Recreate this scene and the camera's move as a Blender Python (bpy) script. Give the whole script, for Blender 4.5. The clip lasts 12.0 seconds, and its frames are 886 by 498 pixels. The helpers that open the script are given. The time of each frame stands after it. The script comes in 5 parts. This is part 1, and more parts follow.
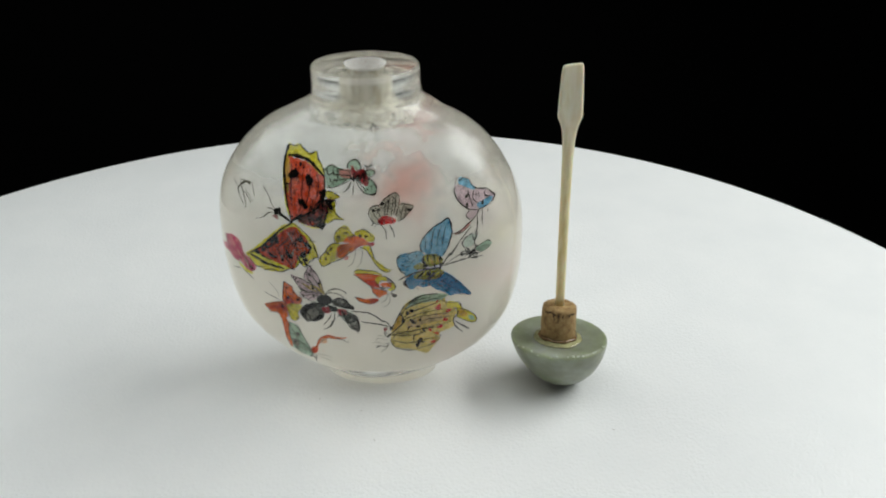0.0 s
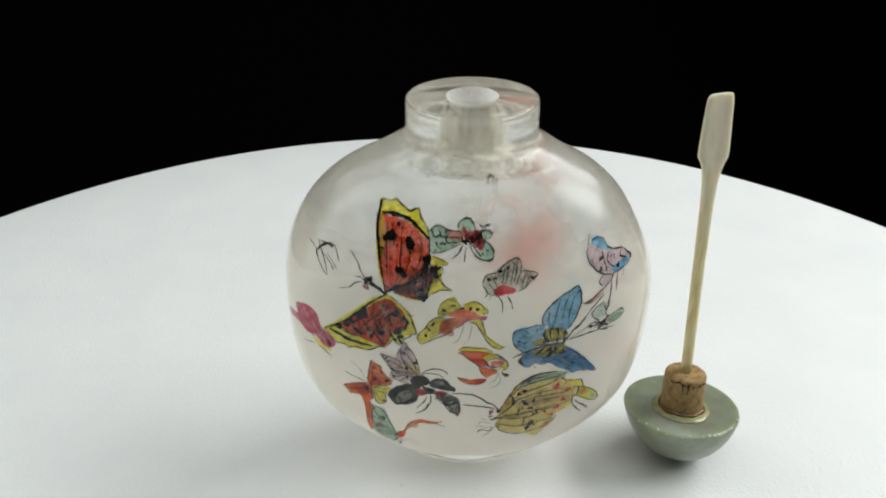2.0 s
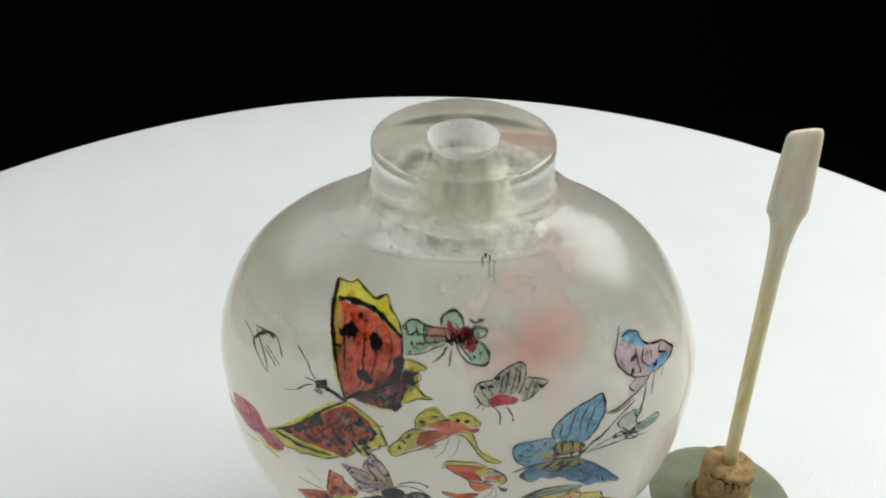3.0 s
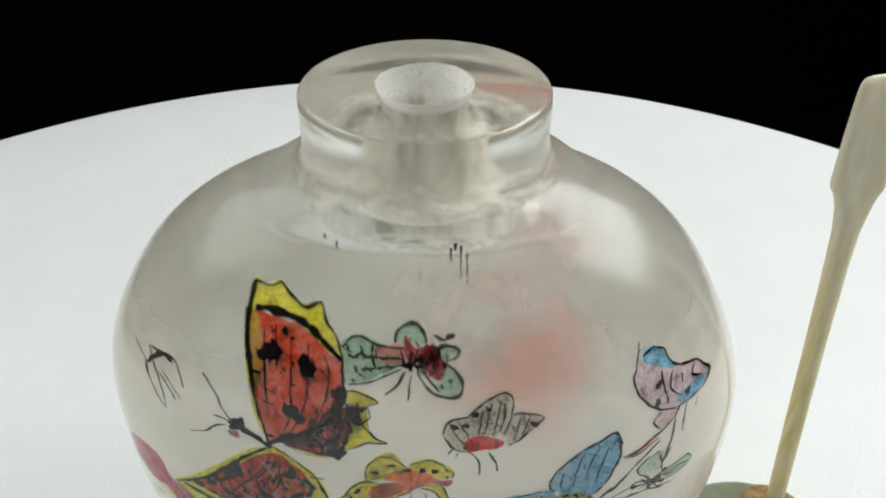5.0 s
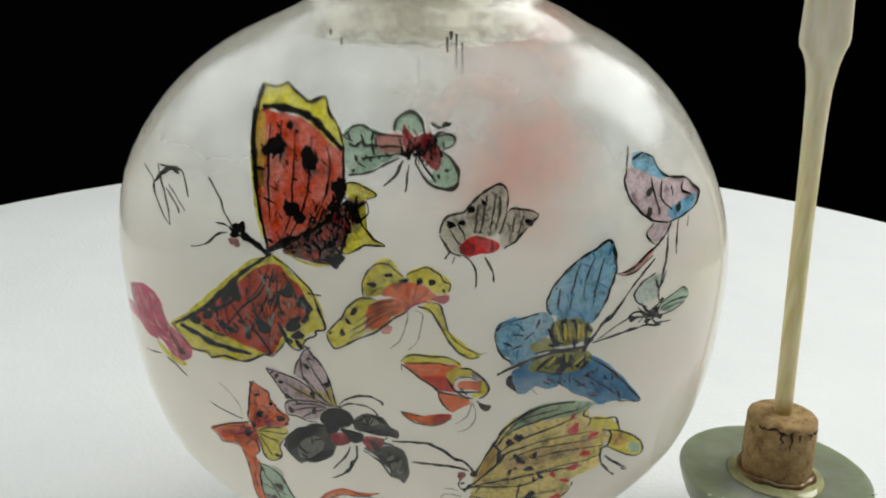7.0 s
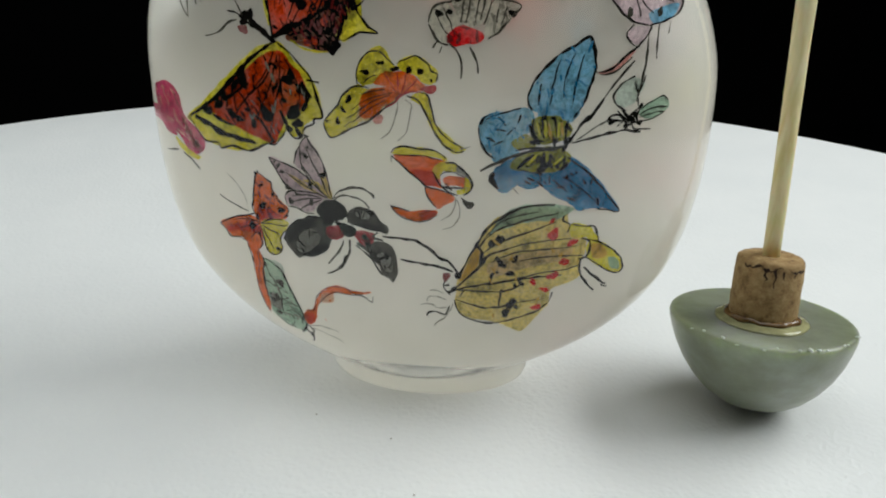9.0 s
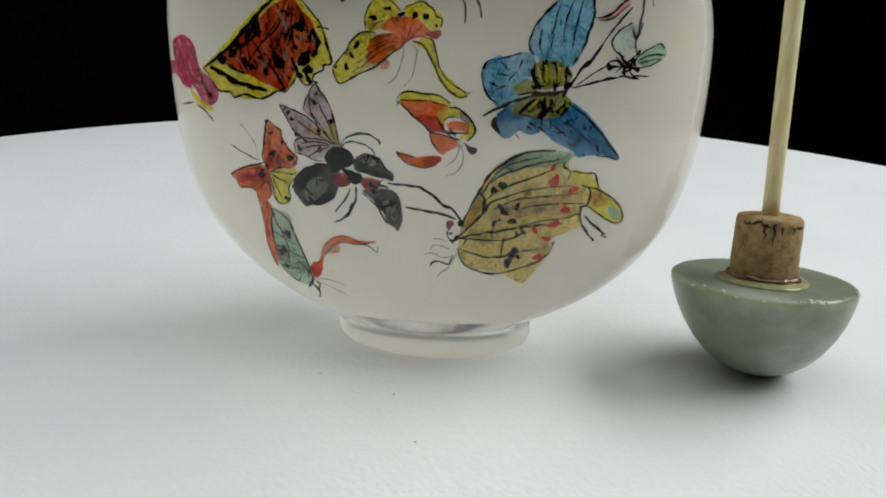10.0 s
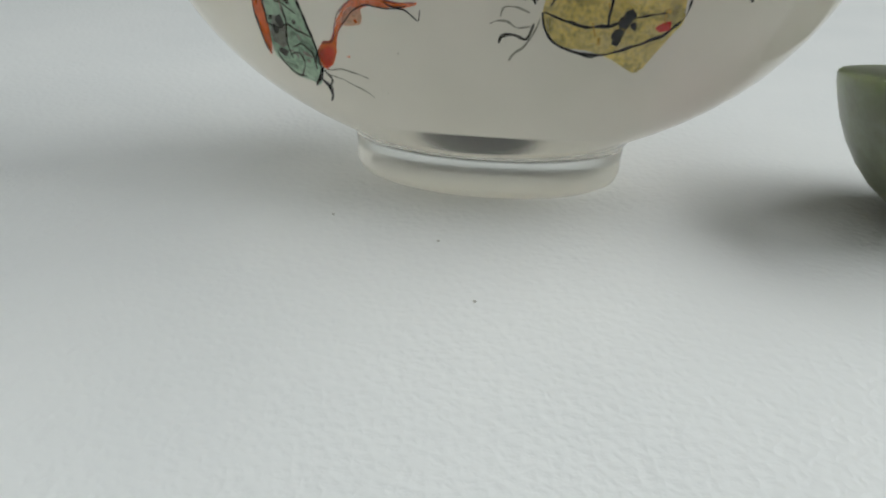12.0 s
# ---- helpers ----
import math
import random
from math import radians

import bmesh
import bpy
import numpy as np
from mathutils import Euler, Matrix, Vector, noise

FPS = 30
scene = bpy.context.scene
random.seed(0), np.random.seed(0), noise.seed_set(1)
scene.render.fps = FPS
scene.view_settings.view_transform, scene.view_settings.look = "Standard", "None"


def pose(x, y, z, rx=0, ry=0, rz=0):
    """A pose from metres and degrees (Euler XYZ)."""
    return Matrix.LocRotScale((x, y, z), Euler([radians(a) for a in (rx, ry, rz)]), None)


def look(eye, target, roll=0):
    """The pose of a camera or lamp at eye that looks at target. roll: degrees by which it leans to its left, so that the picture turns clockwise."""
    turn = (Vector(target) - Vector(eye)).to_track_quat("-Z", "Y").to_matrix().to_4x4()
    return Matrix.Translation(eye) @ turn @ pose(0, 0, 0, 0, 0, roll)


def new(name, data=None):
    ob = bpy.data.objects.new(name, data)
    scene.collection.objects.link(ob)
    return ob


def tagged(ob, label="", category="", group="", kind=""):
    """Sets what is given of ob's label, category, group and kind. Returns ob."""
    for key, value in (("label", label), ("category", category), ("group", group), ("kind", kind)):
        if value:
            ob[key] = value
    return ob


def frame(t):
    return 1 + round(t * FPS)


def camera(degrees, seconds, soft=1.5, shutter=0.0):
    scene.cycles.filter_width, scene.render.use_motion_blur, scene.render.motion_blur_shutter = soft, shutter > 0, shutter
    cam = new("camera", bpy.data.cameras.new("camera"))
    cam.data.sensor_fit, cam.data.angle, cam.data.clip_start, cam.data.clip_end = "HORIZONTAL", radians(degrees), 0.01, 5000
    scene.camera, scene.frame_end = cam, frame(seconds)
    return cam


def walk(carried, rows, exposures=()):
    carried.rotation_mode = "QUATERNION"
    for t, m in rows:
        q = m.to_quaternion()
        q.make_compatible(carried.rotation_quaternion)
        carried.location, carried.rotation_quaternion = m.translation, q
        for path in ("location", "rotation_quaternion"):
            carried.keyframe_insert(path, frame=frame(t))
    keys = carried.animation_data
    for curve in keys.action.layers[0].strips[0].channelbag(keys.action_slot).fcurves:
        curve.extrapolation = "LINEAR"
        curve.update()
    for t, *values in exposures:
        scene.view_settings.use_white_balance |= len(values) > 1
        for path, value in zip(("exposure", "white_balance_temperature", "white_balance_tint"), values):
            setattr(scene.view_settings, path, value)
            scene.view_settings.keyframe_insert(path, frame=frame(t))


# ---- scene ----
cam = camera(60.43, 12.0, soft=2.0)
PATH = [
    (0, (0.02078, -0.12808, 0.09896), (0.01554, -0.04073, 0.05056), -0.44),
    (0.5, (0.00776, -0.13138, 0.10119), (0.01212, -0.04391, 0.05294), -0.04),
    (1, (0.00826, -0.13058, 0.10216), (0.01292, -0.04305, 0.05403), 0.15),
    (1.5, (-0.00236, -0.12388, 0.09605), (0.00041, -0.03552, 0.04931), -0.22),
    (2, (-0.00327, -0.10136, 0.09977), (-0.00397, -0.01551, 0.04850), 0.04),
    (2.5, (-0.00599, -0.08048, 0.10352), (-0.00821, 0.00194, 0.04693), 0.55),
    (3, (-0.00078, -0.06734, 0.10132), (-0.00225, 0.01204, 0.04052), 0.24),
    (3.2, (0.00285, -0.06057, 0.10045), (0.00297, 0.01719, 0.03758), 0.71),
    (4.8, (0.00132, -0.05124, 0.09254), (-0.00063, 0.02581, 0.02884), -0.77),
    (5, (0.00185, -0.05140, 0.08814), (0.00102, 0.02803, 0.02739), 0.01),
    (5.5, (0.00276, -0.05692, 0.08576), (0.00342, 0.02803, 0.03300), -0.13),
    (6, (0.00236, -0.06574, 0.07872), (0.00166, 0.02189, 0.03056), -0.40),
    (6.5, (0.00107, -0.06697, 0.07143), (-0.00030, 0.02227, 0.02632), -0.51),
    (7, (0.00248, -0.06799, 0.06488), (0.00118, 0.02334, 0.02416), -0.02),
    (7.5, (-0.00144, -0.07590, 0.06332), (-0.00422, 0.01637, 0.02487), 0.21),
    (7.7, (0.00198, -0.07643, 0.06301), (-0.00326, 0.01279, 0.01814), 0.02),
    (9.3, (0.00980, -0.07872, 0.05011), (0.00018, 0.01194, 0.00903), 0.91),
    (9.5, (0.00722, -0.07920, 0.05066), (-0.00043, 0.01140, 0.00903), 1.01),
    (10, (0.01114, -0.08339, 0.04281), (-0.00017, 0.00944, 0.00740), 1.15),
    (10.5, (0.00555, -0.08164, 0.03731), (-0.00185, 0.01025, -0.00143), 1.21),
    (11, (0.00684, -0.07629, 0.03497), (0.00011, 0.01276, -0.01002), 1.59),
    (11.5, (0.00621, -0.06846, 0.02912), (-0.00392, 0.01987, -0.01665), 1.30),
    (12, (0.00500, -0.06450, 0.02550), (-0.00693, 0.02331, -0.02083), 1.50),
]
walk(cam, [(t, look(eye, target, roll)) for t, eye, target, roll in PATH], [(0, -0.10, 6540, 10), (2.5, 0.06, 6550, 10), (5, 0.04, 6590, 10), (7.5, 0.03, 6650, 10), (9.5, -0.06, 6420, 9), (11, -0.17, 6400, 9), (12, -0.34, 6420, 9)])

# ---- light: a dark studio with soft boxes over the turntable ----
world = bpy.data.worlds.new("world")
scene.world = world
world.use_nodes = True
world.node_tree.nodes["Background"].inputs["Color"].default_value = (0.80, 0.90, 1.0, 1)
world.node_tree.nodes["Background"].inputs["Strength"].default_value = 0.006


def softbox(name, eye, target, width, height, watts, colour):
    data = bpy.data.lights.new(name, "AREA")
    data.shape, data.size, data.size_y = "RECTANGLE", width, height
    data.energy, data.color = watts, colour
    lamp = new(name, data)
    lamp.matrix_world = look(eye, target)
    return lamp


softbox("softbox_key", (0.40, 0.11, 0.37), (0, 0, 0.03), 0.46, 0.26, 2.68, (0.965, 1.0, 0.985))
softbox("softbox_left", (-0.38, 0.12, 0.38), (0, 0, 0.03), 0.42, 0.26, 0.74, (0.94, 1.0, 0.985))
softbox("softbox_top", (0.02, -0.10, 0.60), (0, 0, 0), 0.50, 0.45, 1.27, (0.95, 1.0, 0.985))

CM = 0.01

# ---- materials ----


def material(name):
    m = bpy.data.materials.new(name)
    m.use_nodes = True
    nodes, links = m.node_tree.nodes, m.node_tree.links
    return m, nodes, links, nodes["Principled BSDF"], nodes["Material Output"]


def noise_node(nodes, links, scale, detail=4.0, rough=0.55):
    at = nodes.new("ShaderNodeTexCoord")
    n = nodes.new("ShaderNodeTexNoise")
    n.inputs["Scale"].default_value, n.inputs["Detail"].default_value, n.inputs["Roughness"].default_value = scale, detail, rough
    links.new(at.outputs["Object"], n.inputs["Vector"])
    return n


def ramp(nodes, links, value, stops):
    r = nodes.new("ShaderNodeValToRGB")
    while len(r.color_ramp.elements) < len(stops):
        r.color_ramp.elements.new(0.5)
    for e, (p, c) in zip(r.color_ramp.elements, stops):
        e.position, e.color = p, (*c, 1)
    links.new(value, r.inputs["Fac"])
    return r


def bump(nodes, links, value, strength, distance, after=None):
    b = nodes.new("ShaderNodeBump")
    b.inputs["Strength"].default_value, b.inputs["Distance"].default_value = strength, distance
    links.new(value, b.inputs["Height"])
    if after:
        links.new(after.outputs["Normal"], b.inputs["Normal"])
    return b


def plain(name, colour, rough=0.6, spread=0.12, scale=400, relief=0.0):
    m, nodes, links, p, out = material(name)
    n = noise_node(nodes, links, scale)
    lo, hi = [c * (1 - spread) for c in colour], [min(1, c * (1 + spread)) for c in colour]
    links.new(ramp(nodes, links, n.outputs["Fac"], [(0.3, lo), (0.7, hi)]).outputs["Color"], p.inputs["Base Color"])
    p.inputs["Roughness"].default_value = rough
    if relief:
        links.new(bump(nodes, links, n.outputs["Fac"], 0.5, relief).outputs["Normal"], p.inputs["Normal"])
    return m


def leatherette():
    m, nodes, links, p, out = material("white_leatherette")
    n = noise_node(nodes, links, 60, 5)
    links.new(ramp(nodes, links, n.outputs["Fac"], [(0.3, (0.80, 0.81, 0.81)), (0.7, (0.84, 0.845, 0.84))]).outputs["Color"], p.inputs["Base Color"])
    at = nodes.new("ShaderNodeTexCoord")
    cells = nodes.new("ShaderNodeTexVoronoi")
    cells.feature = "SMOOTH_F1"
    cells.inputs["Scale"].default_value, cells.inputs["Smoothness"].default_value = 1500, 0.4
    warp = noise_node(nodes, links, 700, 3)
    mix = nodes.new("ShaderNodeMix")
    mix.data_type = "VECTOR"
    mix.inputs["Factor"].default_value = 0.0012
    links.new(at.outputs["Object"], mix.inputs["A"])
    links.new(warp.outputs["Color"], mix.inputs["B"])
    links.new(mix.outputs["Result"], cells.inputs["Vector"])
    fine = bump(nodes, links, cells.outputs["Distance"], 0.34, 0.00022)
    wave = noise_node(nodes, links, 260, 4)
    both = bump(nodes, links, wave.outputs["Fac"], 0.14, 0.0003, fine)
    links.new(both.outputs["Normal"], p.inputs["Normal"])
    p.inputs["Roughness"].default_value = 0.42
    p.inputs["Specular IOR Level"].default_value = 0.4
    return m


def clear_glass():
    m, nodes, links, p, out = material("clear_glass")
    p.inputs["Base Color"].default_value = (0.95, 0.96, 0.925, 1)
    p.inputs["Transmission Weight"].default_value = 1
    p.inputs["IOR"].default_value = 1.5
    at, axis = nodes.new("ShaderNodeTexCoord"), nodes.new("ShaderNodeSeparateXYZ")
    links.new(at.outputs["Object"], axis.inputs[0])
    worn = ramp(nodes, links, axis.outputs["Z"], [(0.0, (0.32, 0.32, 0.32)), (0.0045, (0.26, 0.26, 0.26)), (0.009, (0.13, 0.13, 0.13)), (0.043, (0.14, 0.14, 0.14)), (0.053, (0.27, 0.27, 0.27)), (0.058, (0.24, 0.24, 0.24)), (0.0634, (0.22, 0.22, 0.22)), (0.0638, (0.05, 0.05, 0.05))])
    links.new(worn.outputs["Color"], p.inputs["Roughness"])
    return m


def frosted_lining():
    """Sand-blasted inner face: white, with shade put into its colour towards the top, lets light through, with faint
    washes of colour.
    """
    m, nodes, links, p, out = material("frosted_lining")
    n = noise_node(nodes, links, 120, 5)
    colour = ramp(nodes, links, n.outputs["Fac"], [(0.3, (0.79, 0.76, 0.69)), (0.75, (0.86, 0.825, 0.765))]).outputs["Color"]
    at = nodes.new("ShaderNodeTexCoord")
    flat = nodes.new("ShaderNodeVectorMath")
    flat.operation = "MULTIPLY"
    flat.inputs[1].default_value = (1, 0, 1)
    links.new(at.outputs["Object"], flat.inputs[0])
    ragged = noise_node(nodes, links, 160, 4)
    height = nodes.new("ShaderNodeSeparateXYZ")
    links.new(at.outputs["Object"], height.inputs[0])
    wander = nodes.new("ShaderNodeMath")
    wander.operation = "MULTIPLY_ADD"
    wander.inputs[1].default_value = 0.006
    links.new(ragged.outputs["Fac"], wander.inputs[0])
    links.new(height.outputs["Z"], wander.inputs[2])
    # grey in the upper colour stands in for the dark surroundings it mirrors
    shade_mask = nodes.new("ShaderNodeMapRange")
    shade_mask.interpolation_type = "SMOOTHSTEP"
    shade_mask.inputs["From Min"].default_value, shade_mask.inputs["From Max"].default_value = 0.0455, 0.0535
    links.new(wander.outputs[0], shade_mask.inputs["Value"])
    shaded_lining = nodes.new("ShaderNodeMix")
    shaded_lining.data_type = "RGBA"
    shaded_lining.inputs["B"].default_value = (0.27, 0.27, 0.245, 1)
    links.new(shade_mask.outputs["Result"], shaded_lining.inputs["Factor"])
    links.new(colour, shaded_lining.inputs["A"])
    colour = shaded_lining.outputs["Result"]
    pigment = None
    for x, z, size, tint, amount in ((0.74, 4.74, 0.85, (0.75, 0.29, 0.22), 0.90), (1.0, 4.95, 0.6, (0.80, 0.48, 0.43), 0.15), (0.25, 4.65, 0.8, (0.80, 0.45, 0.39), 0.45), (1.0, 4.2, 0.8, (0.82, 0.50, 0.45), 0.4), (0.0, 5.45, 0.6, (0.62, 0.55, 0.40), 0.35), (1.9, 4.5, 0.7, (0.80, 0.66, 0.60), 0.4), (2.25, 2.95, 0.75, (0.85, 0.60, 0.60), 0.35), (2.4, 3.6, 0.5, (0.86, 0.84, 0.55), 0.3), (-0.5, 3.1, 0.8, (0.80, 0.84, 0.60), 0.25), (1.5, 1.1, 0.9, (0.86, 0.68, 0.70), 0.3), (0.0, 2.0, 0.6, (0.88, 0.72, 0.70), 0.2), (1.36, 4.12, 0.34, (0.40, 0.66, 0.80), 0.7), (2.05, 4.05, 0.35, (0.80, 0.66, 0.72), 0.4)):
        far = nodes.new("ShaderNodeVectorMath")
        far.operation = "DISTANCE"
        links.new(flat.outputs[0], far.inputs[0])
        far.inputs[1].default_value = (x * CM, 0, z * CM)
        edge = nodes.new("ShaderNodeMath")
        edge.operation = "MULTIPLY_ADD"
        edge.inputs[1].default_value = 0.012
        links.new(ragged.outputs["Fac"], edge.inputs[0])
        links.new(far.outputs["Value"], edge.inputs[2])
        fade = nodes.new("ShaderNodeMapRange")
        fade.interpolation_type = "SMOOTHSTEP"
        fade.inputs["From Min"].default_value, fade.inputs["From Max"].default_value = 0.004, size * CM + 0.006
        fade.inputs["To Min"].default_value, fade.inputs["To Max"].default_value = amount, 0
        links.new(edge.outputs[0], fade.inputs["Value"])
        mix = nodes.new("ShaderNodeMix")
        mix.data_type = "RGBA"
        mix.inputs["B"].default_value = (*tint, 1)
        links.new(fade.outputs["Result"], mix.inputs["Factor"])
        links.new(colour, mix.inputs["A"])
        colour = mix.outputs["Result"]
        hides = nodes.new("ShaderNodeMath")
        hides.operation = "MULTIPLY_ADD"
        hides.inputs[1].default_value, hides.inputs[2].default_value = -0.75, 1.0
        links.new(fade.outputs["Result"], hides.inputs[0])
        if pigment:
            both = nodes.new("ShaderNodeMath")
            both.operation = "MULTIPLY"
            links.new(pigment, both.inputs[0])
            links.new(hides.outputs[0], both.inputs[1])
            pigment = both.outputs[0]
        else:
            pigment = hides.outputs[0]
    face, through_it, blend = nodes.new("ShaderNodeBsdfDiffuse"), nodes.new("ShaderNodeBsdfTranslucent"), nodes.new("ShaderNodeMixShader")
    links.new(colour, face.inputs["Color"])
    links.new(colour, through_it.inputs["Color"])
    blend.inputs["Fac"].default_value = 0.5
    links.new(face.outputs[0], blend.inputs[1])
    links.new(through_it.outputs[0], blend.inputs[2])
    grain = noise_node(nodes, links, 2500, 2)
    relief = bump(nodes, links, grain.outputs["Fac"], 0.3, 0.0001)
    links.new(relief.outputs["Normal"], face.inputs["Normal"])
    clear, veil = nodes.new("ShaderNodeBsdfTransparent"), nodes.new("ShaderNodeMixShader")
    axis = nodes.new("ShaderNodeSeparateXYZ")
    links.new(at.outputs["Object"], axis.inputs[0])
    thins = nodes.new("ShaderNodeMapRange")
    thins.inputs["From Min"].default_value, thins.inputs["From Max"].default_value = 0.034, 0.0480
    thins.inputs["To Min"].default_value, thins.inputs["To Max"].default_value = 0.16, 0.66
    links.new(axis.outputs["Z"], thins.inputs["Value"])
    back = nodes.new("ShaderNodeMapRange")
    back.inputs["From Min"].default_value, back.inputs["From Max"].default_value = -0.002, 0.006
    back.inputs["To Min"].default_value, back.inputs["To Max"].default_value = 0, 1
    links.new(axis.outputs["Y"], back.inputs["Value"])
    upper = nodes.new("ShaderNodeMapRange")
    upper.inputs["From Min"].default_value, upper.inputs["From Max"].default_value = 0.029, 0.040
    upper.inputs["To Min"].default_value, upper.inputs["To Max"].default_value = 0.30, 0.96
    links.new(axis.outputs["Z"], upper.inputs["Value"])
    behind = nodes.new("ShaderNodeMath")
    behind.operation = "MULTIPLY"
    links.new(back.outputs["Result"], behind.inputs[0])
    links.new(upper.outputs["Result"], behind.inputs[1])
    most = nodes.new("ShaderNodeMath")
    most.operation = "MAXIMUM"
    links.new(thins.outputs["Result"], most.inputs[0])
    links.new(behind.outputs[0], most.inputs[1])
    tall = nodes.new("ShaderNodeMapping")
    tall.inputs["Scale"].default_value = (1, 1, 0.2)
    links.new(at.outputs["Object"], tall.inputs["Vector"])
    streak = nodes.new("ShaderNodeTexNoise")
    streak.inputs["Scale"].default_value, streak.inputs["Detail"].default_value = 420, 5
    links.new(tall.outputs["Vector"], streak.inputs["Vector"])
    cloud = nodes.new("ShaderNodeMapRange")
    cloud.inputs["From Min"].default_value, cloud.inputs["From Max"].default_value = 0.3, 0.62
    cloud.inputs["To Min"].default_value, cloud.inputs["To Max"].default_value = 0.88, 1.0
    links.new(streak.outputs["Fac"], cloud.inputs["Value"])
    uneven = nodes.new("ShaderNodeMath")
    uneven.operation = "MULTIPLY"
    links.new(most.outputs[0], uneven.inputs[0])
    links.new(cloud.outputs["Result"], uneven.inputs[1])
    bare = nodes.new("ShaderNodeMath")
    bare.operation = "MULTIPLY"
    links.new(uneven.outputs[0], bare.inputs[0])
    links.new(pigment, bare.inputs[1])
    links.new(bare.outputs[0], veil.inputs["Fac"])
    links.new(blend.outputs[0], veil.inputs[1])
    links.new(clear.outputs[0], veil.inputs[2])
    links.new(veil.outputs[0], out.inputs["Surface"])
    return m


def ground_bore():
    """Rough drilled glass with upright beige streaks."""
    m, nodes, links, p, out = material("ground_bore")
    at = nodes.new("ShaderNodeTexCoord")
    squash = nodes.new("ShaderNodeMapping")
    squash.inputs["Scale"].default_value = (1, 1, 0.18)
    n = nodes.new("ShaderNodeTexNoise")
    n.inputs["Scale"].default_value, n.inputs["Detail"].default_value = 900, 5
    links.new(at.outputs["Object"], squash.inputs["Vector"])
    links.new(squash.outputs["Vector"], n.inputs["Vector"])
    colour = ramp(nodes, links, n.outputs["Fac"], [(0.3, (0.42, 0.38, 0.29)), (0.5, (0.68, 0.65, 0.56)), (0.75, (0.84, 0.82, 0.75))]).outputs["Color"]
    height = nodes.new("ShaderNodeSeparateXYZ")
    links.new(at.outputs["Object"], height.inputs[0])
    cup = nodes.new("ShaderNodeMapRange")
    cup.inputs["From Min"].default_value, cup.inputs["From Max"].default_value = 0.0612, 0.0622
    links.new(height.outputs["Z"], cup.inputs["Value"])
    speck = noise_node(nodes, links, 2600, 4, 0.7)
    frost = ramp(nodes, links, speck.outputs["Fac"], [(0.33, (0.62, 0.55, 0.52)), (0.42, (0.82, 0.79, 0.76)), (0.7, (0.90, 0.90, 0.88))]).outputs["Color"]
    ground = nodes.new("ShaderNodeMix")
    ground.data_type = "RGBA"
    links.new(cup.outputs["Result"], ground.inputs["Factor"])
    links.new(colour, ground.inputs["A"])
    links.new(frost, ground.inputs["B"])
    colour = ground.outputs["Result"]
    face, back, blend = nodes.new("ShaderNodeBsdfDiffuse"), nodes.new("ShaderNodeBsdfTranslucent"), nodes.new("ShaderNodeMixShader")
    links.new(colour, face.inputs["Color"])
    links.new(colour, back.inputs["Color"])
    blend.inputs["Fac"].default_value = 0.5
    links.new(face.outputs[0], blend.inputs[1])
    links.new(back.outputs[0], blend.inputs[2])
    clear, veil = nodes.new("ShaderNodeBsdfTransparent"), nodes.new("ShaderNodeMixShader")
    see = nodes.new("ShaderNodeMapRange")
    see.inputs["To Min"].default_value, see.inputs["To Max"].default_value = 0.30, 0.04
    links.new(cup.outputs["Result"], see.inputs["Value"])
    links.new(see.outputs["Result"], veil.inputs["Fac"])
    links.new(blend.outputs[0], veil.inputs[1])
    links.new(clear.outputs[0], veil.inputs[2])
    links.new(veil.outputs[0], out.inputs["Surface"])
    return m


